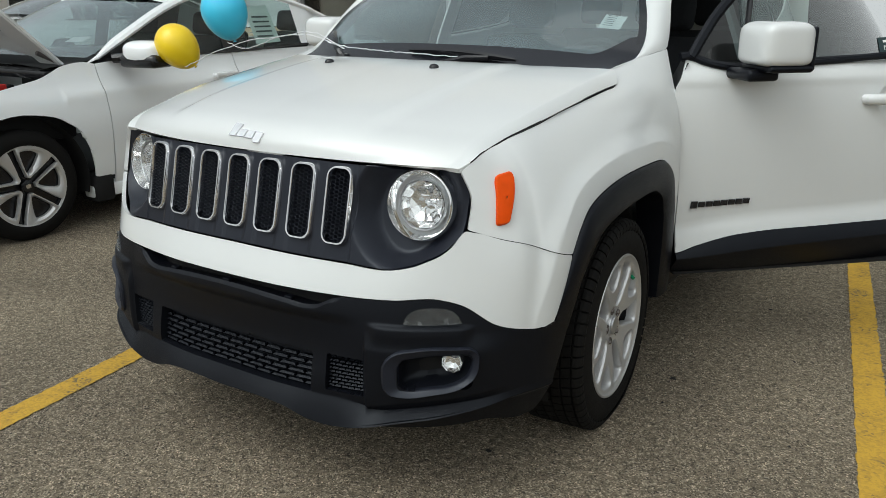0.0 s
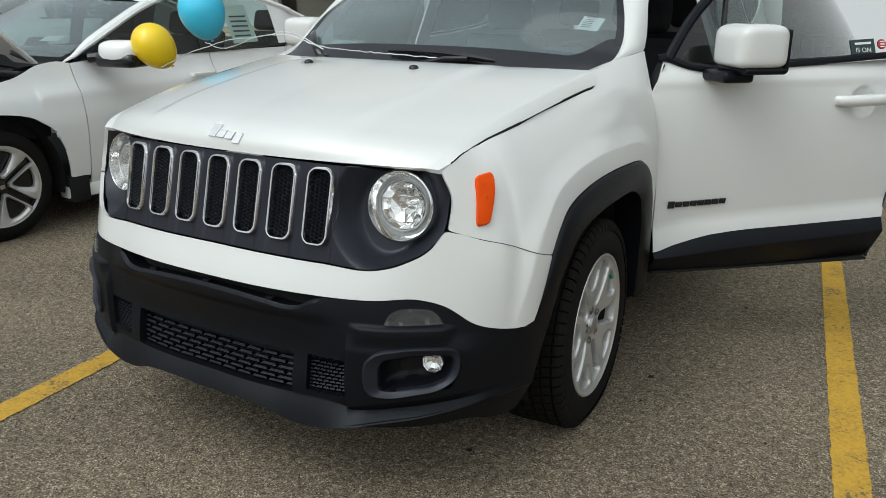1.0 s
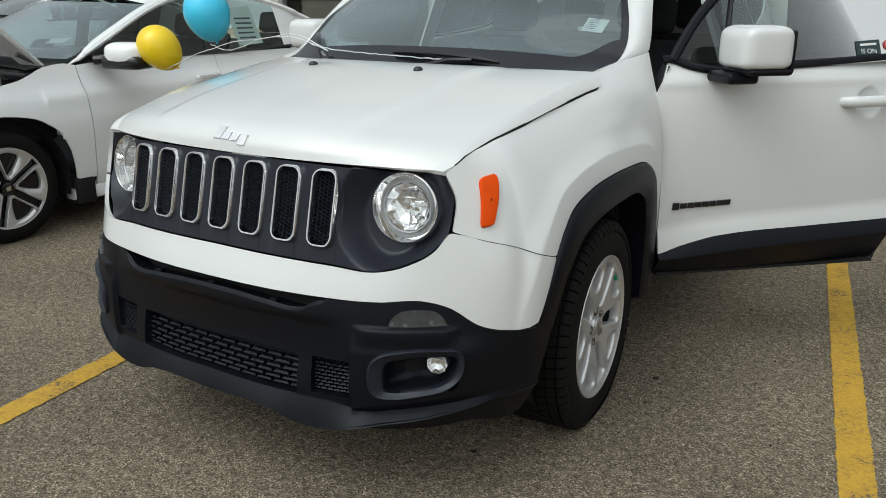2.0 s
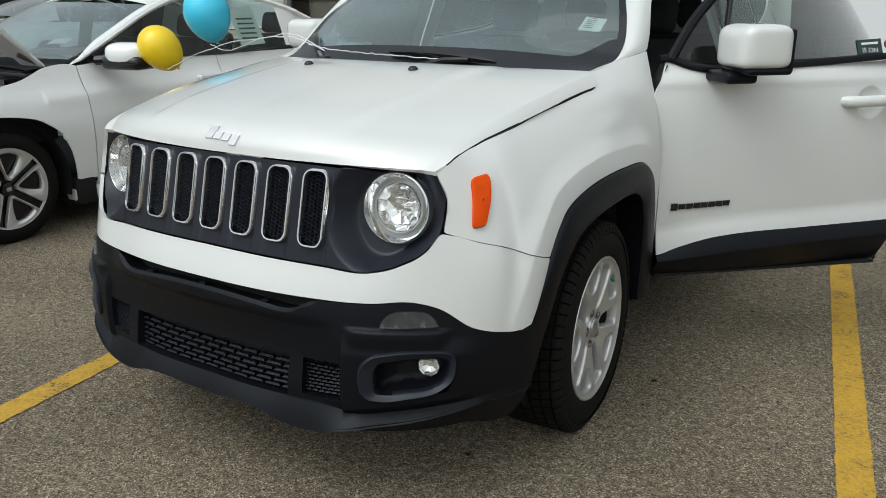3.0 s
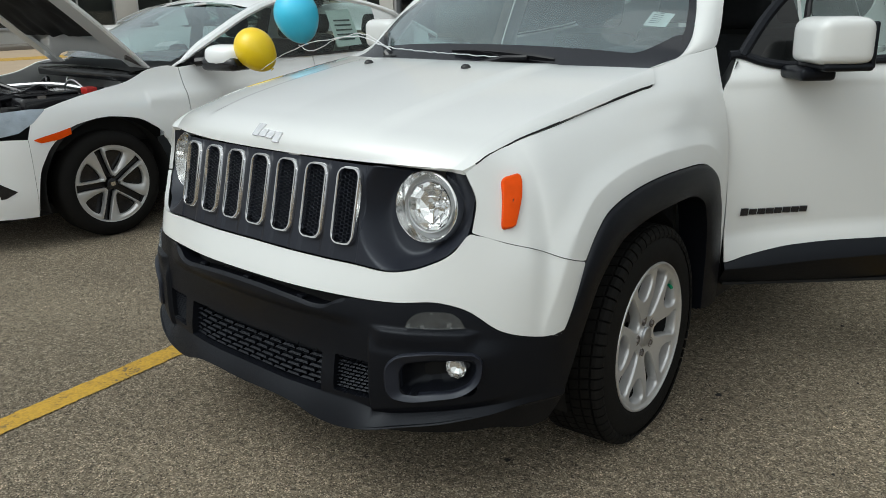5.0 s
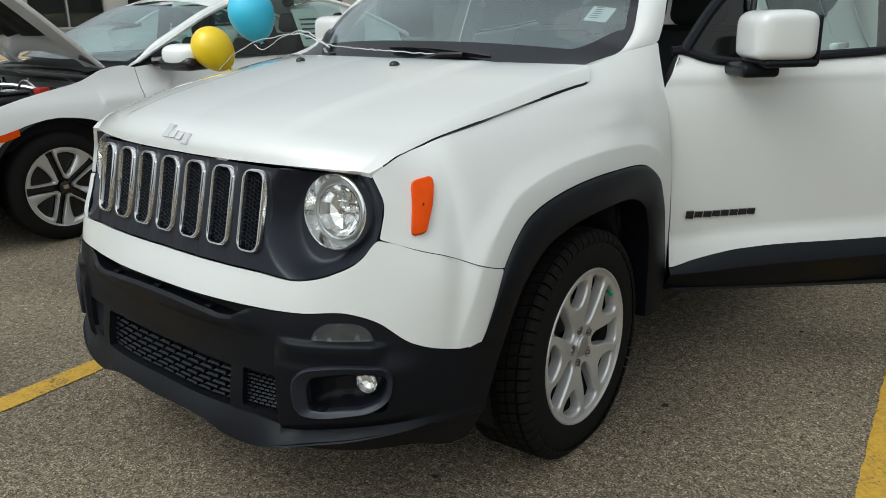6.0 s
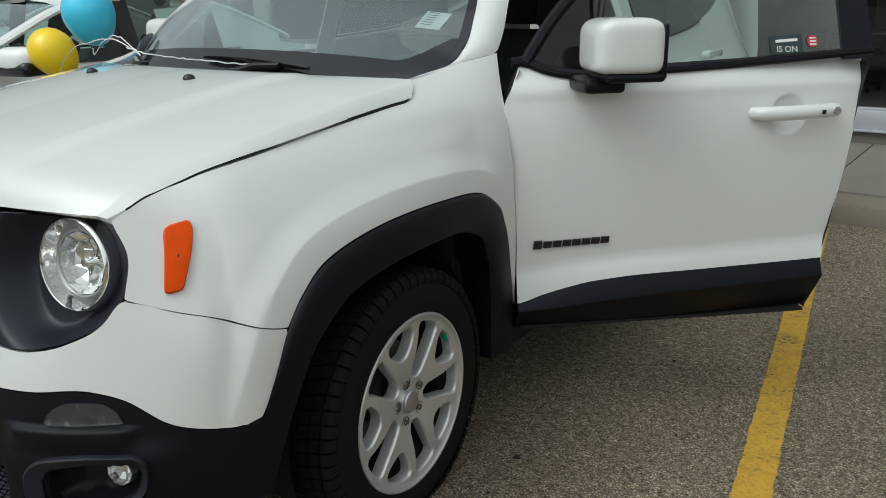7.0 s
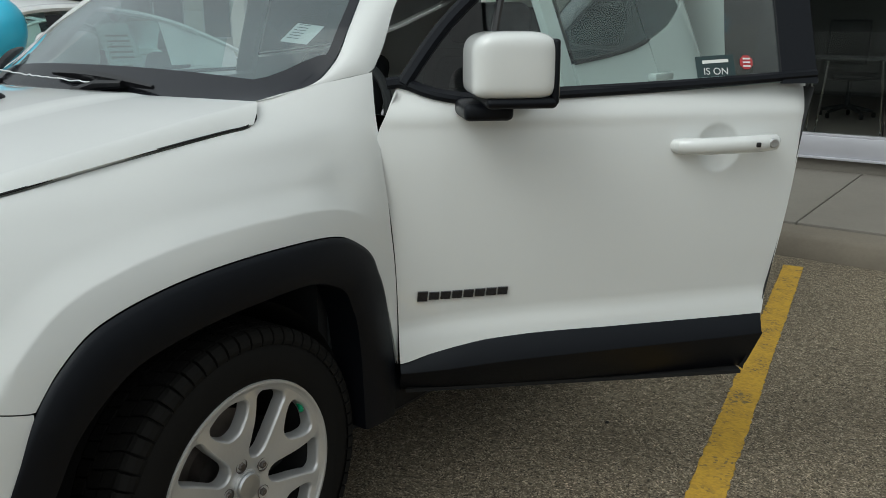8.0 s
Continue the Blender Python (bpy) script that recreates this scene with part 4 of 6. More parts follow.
part("instrument_hood", tube(hood_cl, .028, 8), CABIN, suv)
part("steering_wheel", tube([(.36 + .185 * math.cos(a), 1.66 + .06 * math.sin(a), 1.02 + .175 * math.sin(a)) for a in np.linspace(0, 2 * math.pi, 33)[:-1]], .015, 8, closed=True), CABIN, suv)


def seat(x, y):
    cushion = part("seat", moved(data_of(box(-.25, .25, -.26, .26, -.07, .07, .05, 3)), pose(x, y, .60, 8)), SEAT_CLOTH, suv, "dark cloth seat")
    part("backrest", moved(data_of(box(-.24, .24, -.055, .055, -.30, .30, .05, 3)), pose(x, y + .34, .90, -18)), SEAT_CLOTH, cushion)
    part("headrest", moved(data_of(box(-.13, .13, -.05, .05, -.09, .09, .045, 3)), pose(x, y + .47, 1.30, -14)), SEAT_CLOTH, cushion)


for x in (.38, -.38):
    seat(x, 2.05)
seat(.36, 2.95), seat(-.36, 2.95), seat(0, 2.95)
part("rear_view_mirror", box(-.12, .12, 1.46, 1.49, 1.42, 1.48, .012), CABIN, suv)
# ---- the SUV's open driver door, in its own frame: y along the door from the hinge, x outwards ----
DOOR_Z = (.37, .44, .50, .56, .600, .610, .63, .75, .88, .98, 1.06, 1.095, 1.103, 1.16)
DOOR_X = (.036, .0305, .023, .0122, .0036, .003, .0045, .014, .018, .015, .007, .003, .000, -.034)
CREASE = ((-.05, .555), (.03, .563), (.15, .581), (.34, .595), (.60, .603), (.84, .608), (1.1, .613))


def door_x(a, z):
    r = math.hypot(a - .842, z - 1.003)
    cup = .017 * max(0.0, 1 - (r / .060) ** 2) ** .8
    z += (.605 - hermite(*zip(*CREASE), a)) * (1 - smoothstep(.62, .80, z))
    return hermite(DOOR_Z, DOOR_X, z) - cup - .045 * (max(a - .15, 0) / .9) ** 2.2 - .006 * max(.12 - a, 0) / .12


FRONT = ((.375, .014), (.46, .013), (.587, .012), (.753, .005), (.869, -.006), (.996, -.024), (1.055, -.032), (1.11, -.006), (1.165, .022))
REAR = ((.375, .985), (.532, 1.013), (.64, 1.033), (.768, 1.050), (.981, 1.077), (1.09, 1.091), (1.122, 1.097), (1.17, 1.108))
BELT_END = 1.105
BELT = ((-.04, 1.150), (.022, 1.163), (.10, 1.138), (.18, 1.124), (.42, 1.134), (.72, 1.147), (1.06, 1.168))
CLAD = ((-.04, .462), (.017, .463), (.091, .487), (.181, .509), (.301, .524), (.608, .535), (1.01, .540))


def door_sheet(zlo, zhi, na, nz, lift=0.0):
    rows = []
    for i in range(na):
        k = i / (na - 1)
        row = []
        for j in range(nz):
            w = j / (nz - 1)
            a = .017 + (1.03 - .017) * k
            z = zlo(a) + (zhi(a) - zlo(a)) * w
            f, r = hermite(*zip(*FRONT), z), hermite(*zip(*REAR), z)
            a = f + (r - f) * k
            z = zlo(a) + (zhi(a) - zlo(a)) * w
            row.append((door_x(a, z) + lift, a, z))
        rows.append(row)
    return sheet(rows, flip=True)


clad_z, belt_z = (lambda a: hermite(*zip(*CLAD), a)), (lambda a: hermite(*zip(*BELT), a))
door = part("front_door", door_sheet(clad_z, belt_z, 190, 120), WHITE, suv, "white driver door standing open")
door.matrix_local = pose(.87, 1.29, 0, 0, 0, -46)
solid(door, .010, core=(-1, .5, .7))
# black cladding along the foot
rows = []
for i in range(60):
    a = .014 + (1.008 - .014) * i / 59
    top, mid = clad_z(a) + .002, hermite((.0, .03, .3, .607, 1.0), (.440, .442, .467, .482, .493), a)
    x = door_x(a, .52)
    r = a
    rows.append([(x + .000, r, top), (x + .003, r, top - .003), (x + .019, r, mid + .004), (x + .0205, r + .003 * i / 59, mid - .003), (x - .026, r - .012 * i / 59, .384), (x - .046, r - .016 * i / 59, .368), (x - .086, r - .016 * i / 59, .368)])
part("door_cladding", sheet(rows, flip=False), PLASTIC, door, "black plastic lower cladding")
# inner side and edges
rows = [[(-.015, f, z), (-.10, f + .01, z), (-.13, f + .03, z)] + [(-.135, f + (r - f) * q, z) for q in (.3, .6, .95)] + [(-.09, r - .005, z), (-.03, r, z)] for z, f, r in [(z, hermite(*zip(*FRONT), z) + .004, hermite(*zip(*REAR), z) - .004) for z in np.linspace(.372, 1.15, 18)]]
part("door_trim", sheet(rows, flip=True), CABIN, door, "dark inner door trim")
part("door_bottom", data_of(box(-.13, -.02, .03, .97, .364, .374)), DARK, door)
# belt moulding, window frame, glass
part("belt_moulding", merge(tube([(door_x(a, belt_z(a)) + .002, a, belt_z(a) + .008) for a in np.linspace(-.004, BELT_END, 40)], .0125, 8), tube([(max(door_x(a, belt_z(a)) - .012, -.030 - .40 * (belt_z(a) - 1.136)), a, belt_z(a) + .012) for a in np.linspace(-.004, BELT_END, 40)], .013, 8)), PLASTIC, door)
in_x = lambda z: -.030 - .40 * (z - 1.15)
GL_LOW, GL_TOP = ((.06, 1.165), (.25, 1.13), (.6, 1.14), (1.06, 1.165)), ((.06, 1.195), (.157, 1.315), (.212, 1.366), (.34, 1.48), (.50, 1.565), (.75, 1.60), (1.06, 1.60))
pane = [[(in_x(z), a, z) for z in np.linspace(hermite(*zip(*GL_LOW), a), hermite(*zip(*GL_TOP), a), 12)] for a in np.linspace(.25, 1.04, 26)]
part("door_glass", sheet(pane, flip=True), SIDE_GLASS, door, "green-tinted door glass").visible_shadow = False
edge = [(in_x(z), a, z) for a, z in curve(((.035, 1.165), (.06, 1.20), (.157, 1.318), (.212, 1.37), (.34, 1.485), (.50, 1.57), (.75, 1.605), (1.05, 1.605)), 40)]
part("window_frame", tube(edge, .019, 8), PLASTIC, door)
part("rear_window_frame", sheet([[(in_x(z) + d, a, z) for a, d in ((1.010, -.01), (1.010, .006), (1.106, .006), (1.106, -.03))] for z in np.linspace(1.16, 1.60, 8)]), PLASTIC, door)
part("quarter_bar", tube([(in_x(z) - .002, hermite((1.14, 1.286, 1.364, 1.5), (.235, .268, .287, .325), z), z) for z in np.linspace(1.14, 1.52, 8)], .011, 8), GLOSS_BLACK, door)
qp = [[(in_x(z) - .004, a, z) for z in np.linspace(1.14, max(hermite(*zip(*GL_TOP), a), 1.145), 6)] for a in np.linspace(.05, .24, 8)]
part("quarter_glass", sheet(qp, flip=True), QUARTER_GLASS, door).visible_shadow = False
# handle with its round cup and lock
x0 = door_x(.90, 1.0)
bar = [(x0 + d, a, 1.010 + .006 * (a - .732) / .27) for a, d in ((.720, .006), (.730, .028), (.765, .040), (.825, .044), (.885, .043), (.945, .036), (.980, .028), (.992, .010))]
hd = tube(bar, [.014, .017, .018, .0185, .0185, .0185, .018, .015], 14)
handle = part("door_handle", ([(x0 + (x - x0) * 1.0, a, 1.012 + (z - 1.012) * 1.18) for x, a, z in hd[0]], hd[1]), WHITE, door, "white pull handle")
part("lock_cylinder", moved(lathe(((.0125, -.004), (.0125, .004), (.010, .006), (.001, .0055)), 24), pose(x0 + .046, .969, 1.016)), BRUSHED, handle)
part("sensor_button", box(x0 + .052, x0 + .061, .918, .930, 1.008, 1.020, .002), GLOSS_BLACK, handle)

# mirror: a rounded white shell with a black case round its glass, on a black foot
base = pose(.118, .262, 1.214)
shell = bmesh.new()
bmesh.ops.create_uvsphere(shell, u_segments=48, v_segments=32, radius=1)
for q in shell.verts:
    x, y, z = q.co
    k = lambda c, p: math.copysign(abs(c) ** p, c)
    q.co = Vector((.104 * k(x, .34), .096 * k(y, .48), .068 * k(z, .34) + .012 * (1 - y * y) * (1 if z > 0 else .1)))
mirror = part("door_mirror", moved(data_of(shell), base), WHITE, door, "white mirror shell")
part("mirror_case", moved(merge(data_of(box(-.096, .092, .080, .096, -.078, .064, .0075, 4)), data_of(box(-.098, .094, -.066, .094, -.085, -.060, .012, 3))), base), PLASTIC, mirror, "black mirror case")
part("mirror_glass", moved(data_of(box(-.088, .084, .0955, .0970, -.070, .057, .0005)), base), CHROME, mirror)
part("mirror_foot", moved(data_of(box(-.130, .030, -.105, .010, -.118, -.078, .014, 3)), base), PLASTIC, mirror)

# lettering on the door drawn as plain slabs, and the window stickers
for i, a in enumerate(np.linspace(.073, .280, 8)):
    h = .026 if i == 0 else .020
    z = .640 + .008 * (a - .06) / .23
    x = door_x(a, z)
    bar = [(-.0135, -h / 2), (.0125, -h / 2), (.0150, h / 2), (-.0110, h / 2)]
    v = [(x + .001, a + u, z + w) for u, w in bar] + [(x + .006, a + u * .92, z + w * .92) for u, w in bar]
    part("badge_slab", (v, [(4, 5, 6, 7)] + [(k, (k + 1) % 4, 4 + (k + 1) % 4, 4 + k) for k in range(4)]), GLOSS_BLACK, door, "black raised badge slab", smooth=False)
    b2 = [(u * 1.10, w * 1.14) for u, w in bar]
    part("badge_edge", ([(x + .0016, a + u, z + w) for u, w in b2], [(0, 1, 2, 3)]), BRUSHED, door, smooth=False)
STICKER = material("dark_green_sticker", (0.012, 0.035, 0.038), 0.4, vary=0.1, scale=40)
RED_STICKER = material("red_sticker", (0.42, 0.03, 0.035), 0.4, vary=0.1, scale=40)


def on_glass(a, z, d=.003):
    return (in_x(z) + d, a, z)


st = part("window_sticker", ([on_glass(a, z) for a, z in ((.783, 1.176), (.886, 1.182), (.883, 1.233), (.780, 1.227))], [(0, 1, 2, 3)]), STICKER, door, "dark green radio sticker on the door glass", smooth=False)
for k, (a0, a1) in enumerate(((.798, .868),)):
    part("sticker_bar", ([on_glass(a, z, .005) for a, z in ((a0, 1.210), (a1, 1.214), (a1, 1.222), (a0, 1.218))], [(0, 1, 2, 3)]), PAPER, st, smooth=False)
octo = [(.917 + .0185 * math.cos(radians(22.5 + 45 * k)), 1.213 + .0185 * math.sin(radians(22.5 + 45 * k))) for k in range(8)]
rs = part("stop_sticker", ([on_glass(a, z) for a, z in octo], [tuple(range(8))]), RED_STICKER, door, "small red octagonal sticker", smooth=False)
for z in (1.204, 1.213, 1.222):
    part("sticker_bar", ([on_glass(a, q, .005) for a, q in ((.907, z - .002), (.927, z - .002), (.927, z + .002), (.907, z + .002))], [(0, 1, 2, 3)]), PAPER, rs, smooth=False)
words = bpy.data.curves.new("sticker_words", "FONT")
words.body, words.size, words.extrude = "IS ON", .026, .0002
tx = new("sticker_words", words)
tx.parent = st
tx.matrix_local = Matrix.Translation(on_glass(.799, 1.184, .0055)) @ Matrix(((0, -.40, .9, 0), (1, 0, 0, 0), (0, .92, .40, 0), (0, 0, 0, 1)))
words.materials.append(PAPER)

# ---- small parts of the SUV ----
# raised badge on the hood, as plain bright slabs
def hood_at(x, v):
    xs = hermite(V, [e[0] for e in EDGE], v)
    return Vector(hood_point(x / xs, v))


for x0, x1, v0, v1 in ((-.058, -.030, .074, .150), (-.026, .004, .074, .118), (.008, .036, .070, .114), (.040, .066, .048, .112)):
    q = []
    for d in (.001, .007):
        for x, v in ((x0, v0), (x1, v0), (x1 + .006, v1), (x0 + .006, v1)):
            p = hood_at(x, v)
            q.append((p.x, p.y - d * .8, p.z + d * .5))
    part("hood_badge", (q, [(4, 5, 6, 7)] + [(k, (k + 1) % 4, 4 + (k + 1) % 4, 4 + k) for k in range(4)]), BADGE, suv, "bright raised badge slab", smooth=False)
# washer jets
for x in (-.245, .215):
    p = hood_at(x, .748)
    part("washer_jet", moved(lathe(((.017, -.003), (.016, .005), (.010, .011), (.001, .013)), 16, "z"), Matrix.Translation(p)), GLOSS_BLACK, suv)


# wipers
def wiper(pivot, tip, bend):
    arm = [Vector(pivot), Vector(pivot).lerp(Vector(tip), .3) + Vector((0, -.01, .014)), Vector(pivot).lerp(Vector(tip), .62) + Vector((0, -.004, .012))]
    wp = part("wiper", merge(tube(arm, [.017, .014, .010], 8), data_of(box(pivot[0] - .025, pivot[0] + .025, pivot[1] - .02, pivot[1] + .02, pivot[2] - .012, pivot[2] + .014, .008))), GLOSS_BLACK, suv, "black wiper arm")
    d = (Vector(tip) - Vector(bend))
    part("wiper_blade", tube([Vector(bend) + d * k + Vector((0, -.006 * math.sin(k * 3.14), .008 * math.sin(k * 3.14))) for k in np.linspace(0, 1, 8)], [.006, .011, .014, .015, .015, .014, .011, .006], 6), GLOSS_BLACK, wp)


def glass_at(u, v, lift):
    p = screen_point(u, v)
    return (p[0], p[1] - lift * .6, p[2] + lift)


wiper(glass_at(.12, .0, .012), glass_at(.50, .035, .016), glass_at(-.16, .075, .016))
wiper(glass_at(-.62, .0, .012), glass_at(-.70, .05, .016), glass_at(-.90, .26, .016))
# papers behind the windscreen
def on_screen(u, v, d=-.004):
    p = screen_point(u, v)
    return (p[0], p[1] - d, p[2] + d)


paper = part("window_label", ([on_screen(u, v) for u, v in ((.770, .355), (.872, .355), (.905, .455), (.800, .455))], [(0, 1, 2, 3)]), PAPER, suv, "white paper label behind the windscreen", smooth=False)
for k in range(6):
    u0, v0 = .782 + k * .0045, .372 + k * .014
    part("label_line", ([on_screen(u, v, -.0015) for u, v in ((u0 + .01, v0), (u0 + .055, v0), (u0 + .056, v0 + .004), (u0 + .011, v0 + .004))], [(0, 1, 2, 3)]), INK, paper, smooth=False)
# ---- ground, markings, kerb ----
def asphalt():
    m = material("worn_asphalt", (0.16, 0.135, 0.105), 0.9)
    n, l = m.node_tree.nodes, m.node_tree.links
    b = n["Principled BSDF"]
    co = n.new("ShaderNodeTexCoord")
    vor = n.new("ShaderNodeTexVoronoi"); vor.inputs["Scale"].default_value = 235
    vor2 = n.new("ShaderNodeTexVoronoi"); vor2.inputs["Scale"].default_value = 380
    big = n.new("ShaderNodeTexNoise"); big.inputs["Scale"].default_value, big.inputs["Detail"].default_value = 1.3, 8
    mid = n.new("ShaderNodeTexNoise"); mid.inputs["Scale"].default_value, mid.inputs["Detail"].default_value = 38, 6
    for t in (vor, vor2, big, mid):
        l.new(co.outputs["Object"], t.inputs["Vector"])
    ramp = n.new("ShaderNodeValToRGB")
    e = ramp.color_ramp.elements
    e[0].position, e[0].color = 0.0, (0.058, 0.045, 0.029, 1)
    e[1].position, e[1].color = 1.0, (0.72, 0.62, 0.47, 1)
    for p, c in ((.25, (0.196, 0.157, 0.106, 1)), (.60, (0.280, 0.228, 0.159, 1)), (.82, (0.385, 0.316, 0.224, 1))):
        q = e.new(p); q.color = c
    sep = n.new("ShaderNodeSeparateColor")
    l.new(vor.outputs["Color"], sep.inputs[0])
    l.new(sep.outputs[0], ramp.inputs[0])
    tone = n.new("ShaderNodeMapRange")
    tone.inputs["From Min"].default_value, tone.inputs["From Max"].default_value = .3, .7
    tone.inputs["To Min"].default_value, tone.inputs["To Max"].default_value = .86, 1.24
    l.new(big.outputs["Fac"], tone.inputs["Value"])
    tone2 = n.new("ShaderNodeMapRange")
    tone2.inputs["From Min"].default_value, tone2.inputs["From Max"].default_value = .35, .65
    tone2.inputs["To Min"].default_value, tone2.inputs["To Max"].default_value = .72, 1.22
    l.new(mid.outputs["Fac"], tone2.inputs["Value"])
    mm = n.new("ShaderNodeMath"); mm.operation = "MULTIPLY"
    l.new(tone.outputs[0], mm.inputs[0]); l.new(tone2.outputs[0], mm.inputs[1])
    sc = n.new("ShaderNodeVectorMath"); sc.operation = "SCALE"
    l.new(ramp.outputs[0], sc.inputs[0]); l.new(mm.outputs[0], sc.inputs["Scale"])
    l.new(sc.outputs[0], b.inputs["Base Color"])
    bump = n.new("ShaderNodeBump"); bump.inputs["Strength"].default_value, bump.inputs["Distance"].default_value = 1.0, .006
    add = n.new("ShaderNodeMath"); add.operation = "ADD"
    l.new(vor.outputs["Distance"], add.inputs[0]); l.new(vor2.outputs["Distance"], add.inputs[1])
    inv = n.new("ShaderNodeMath"); inv.operation = "MULTIPLY"; inv.inputs[1].default_value = -1
    l.new(add.outputs[0], inv.inputs[0]); l.new(inv.outputs[0], bump.inputs["Height"])
    l.new(bump.outputs[0], b.inputs["Normal"])
    return m


def line_paint():
    """Worn yellow road paint: stones show through where it has rubbed off."""
    m = material("worn_yellow_line_paint", (0.56, 0.33, 0.035), 0.8)
    n, l = m.node_tree.nodes, m.node_tree.links
    b = n["Principled BSDF"]
    co = n.new("ShaderNodeTexCoord")
    vor = n.new("ShaderNodeTexVoronoi"); vor.inputs["Scale"].default_value = 110
    noi = n.new("ShaderNodeTexNoise"); noi.inputs["Scale"].default_value, noi.inputs["Detail"].default_value = 9, 8
    for t in (vor, noi):
        l.new(co.outputs["Object"], t.inputs["Vector"])
    sep = n.new("ShaderNodeSeparateColor"); l.new(vor.outputs["Color"], sep.inputs[0])
    mul = n.new("ShaderNodeMath"); mul.operation = "MULTIPLY_ADD"; mul.inputs[1].default_value = .45
    l.new(sep.outputs[0], mul.inputs[0]); l.new(noi.outputs["Fac"], mul.inputs[2])
    ramp = n.new("ShaderNodeValToRGB")
    e = ramp.color_ramp.elements
    e[0].position, e[0].color = .40, (0.15, 0.11, 0.055, 1)
    e[1].position, e[1].color = .54, (0.41, 0.245, 0.034, 1)
    q = e.new(.9); q.color = (0.55, 0.33, 0.036, 1)
    l.new(mul.outputs[0], ramp.inputs[0]); l.new(ramp.outputs[0], b.inputs["Base Color"])
    bump = n.new("ShaderNodeBump"); bump.inputs["Strength"].default_value, bump.inputs["Distance"].default_value = .5, .003
    inv = n.new("ShaderNodeMath"); inv.operation = "MULTIPLY"; inv.inputs[1].default_value = -1
    l.new(vor.outputs["Distance"], inv.inputs[0]); l.new(inv.outputs[0], bump.inputs["Height"]); l.new(bump.outputs[0], b.inputs["Normal"])
    return m


ASPHALT, LINE = asphalt(), line_paint()
CONCRETE = material("grey_concrete", (0.185, 0.169, 0.146), 0.85, vary=0.16, scale=3.0, bump=0.5, bump_scale=160, fine=0.08)
KERB = material("stained_concrete_kerb", (0.17, 0.147, 0.116), 0.88, vary=0.22, scale=4.0, bump=0.6, bump_scale=140, fine=0.1)
TAN = material("tan_concrete_paving", (0.42, 0.32, 0.22), 0.9, vary=0.12, scale=1.0, fine=0.06)
CLADDING = material("pale_wall_panel", (0.50, 0.49, 0.46), 0.6, vary=0.05, scale=2.0)
# room surfaces coloured dark, so the dim indoor light is in them
DARK_ROOM = material("room_dimness_grey", (0.10, 0.10, 0.10), 0.8, vary=0.2, scale=1.5)
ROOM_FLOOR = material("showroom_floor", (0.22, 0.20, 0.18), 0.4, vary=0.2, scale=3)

bm = bmesh.new()
bmesh.ops.create_grid(bm, x_segments=2, y_segments=2, size=600)
tagged(part("ground", bm, ASPHALT), "worn grey-brown asphalt of a parking lot", "ground", kind="structure")


def marking(x0, y0, x1, y1, w, seed):
    """A painted stall line with frayed edges."""
    rnd = random.Random(seed)
    d = Vector((x1 - x0, y1 - y0, 0)); n = int(d.length / .02); side = Vector((-d.y, d.x, 0)).normalized()
    rows = []
    for i in range(n + 1):
        p = Vector((x0, y0, .004)) + d * i / n
        a, b = w / 2 + rnd.uniform(-.004, .004), w / 2 + rnd.uniform(-.004, .004)
        rows.append([tuple(p + side * a), tuple(p), tuple(p - side * b)])
    ob = part("stall_line", sheet(rows, flip=False), LINE, smooth=False)
    return tagged(ob, "worn yellow painted parking stall line", "road marking", "stall lines", kind="structure")


marking(1.112, 4.46, 1.78, 0.20, .105, 1)
marking(1.78, 0.196, 2.25, -2.80, .105, 2)
marking(-1.55, 4.40, -.72, -1.20, .108, 3)
marking(-4.2, 4.40, -3.75, 1.4, .108, 4)
# oil spots and pebbles on the asphalt
SPOT = material("dark_tar_spot", (0.018, 0.016, 0.014), 0.7, vary=0.3, scale=60)
for i, (x, y, r) in enumerate(((.948, 1.198, .016), (.632, .373, .012), (.98, .99, .006), (1.09, 2.14, .010), (.60, .02, .010), (1.25, .30, .006), (.20, -.42, .007), (1.42, .92, .006), (.42, -.25, .006), (1.30, 1.6, .007))):
    rnd = random.Random(40 + i)
    k = 11
    rim = [(r * rnd.uniform(.6, 1.15) * math.cos(a), r * rnd.uniform(.6, 1.15) * math.sin(a)) for a in np.linspace(0, 2 * math.pi, k + 1)[:-1]]
    v = [(x + a, y + b, .0015) for a, b in rim] + [(x + a * .5, y + b * .5, .005) for a, b in rim] + [(x, y, .006)]
    tagged(part("tar_spot", (v, [(j, (j + 1) % k, k + (j + 1) % k, k + j) for j in range(k)] + [(k + j, k + (j + 1) % k, 2 * k) for j in range(k)]), SPOT), "small dark tar lump stuck to the asphalt", "tar spot", "tar spots")

# kerb and walk in front of the building
rows = [[(x, y + .006 * math.sin(x * 1.7), z) for y, z in ((4.645, -.05), (4.650, .02), (4.668, .105), (4.69, .130), (4.72, .138), (4.875, .142), (4.885, .13), (4.886, .05))] for x in np.linspace(-6.5, 12, 50)]
tagged(part("kerb", sheet(rows, flip=True), KERB), "stained concrete kerb along the walk", "kerb", kind="structure")
x = -6.5
while x < 12:
    tagged(part("walk_slab", box(x + .004, x + 1.496, 4.905, 6.93, .02, .152, .008), CONCRETE), "grey concrete slab of the walk", "paving slab", "walk slabs", kind="structure")
    x += 1.5
tagged(part("walk_base", box(-6.5, 12, 4.88, 7.0, -.05, .09), DARK), "dark joint bed under the walk", "paving", kind="structure")

# the building behind the SUV: aluminium shopfront over a low concrete plinth
WALL_Y = 6.90
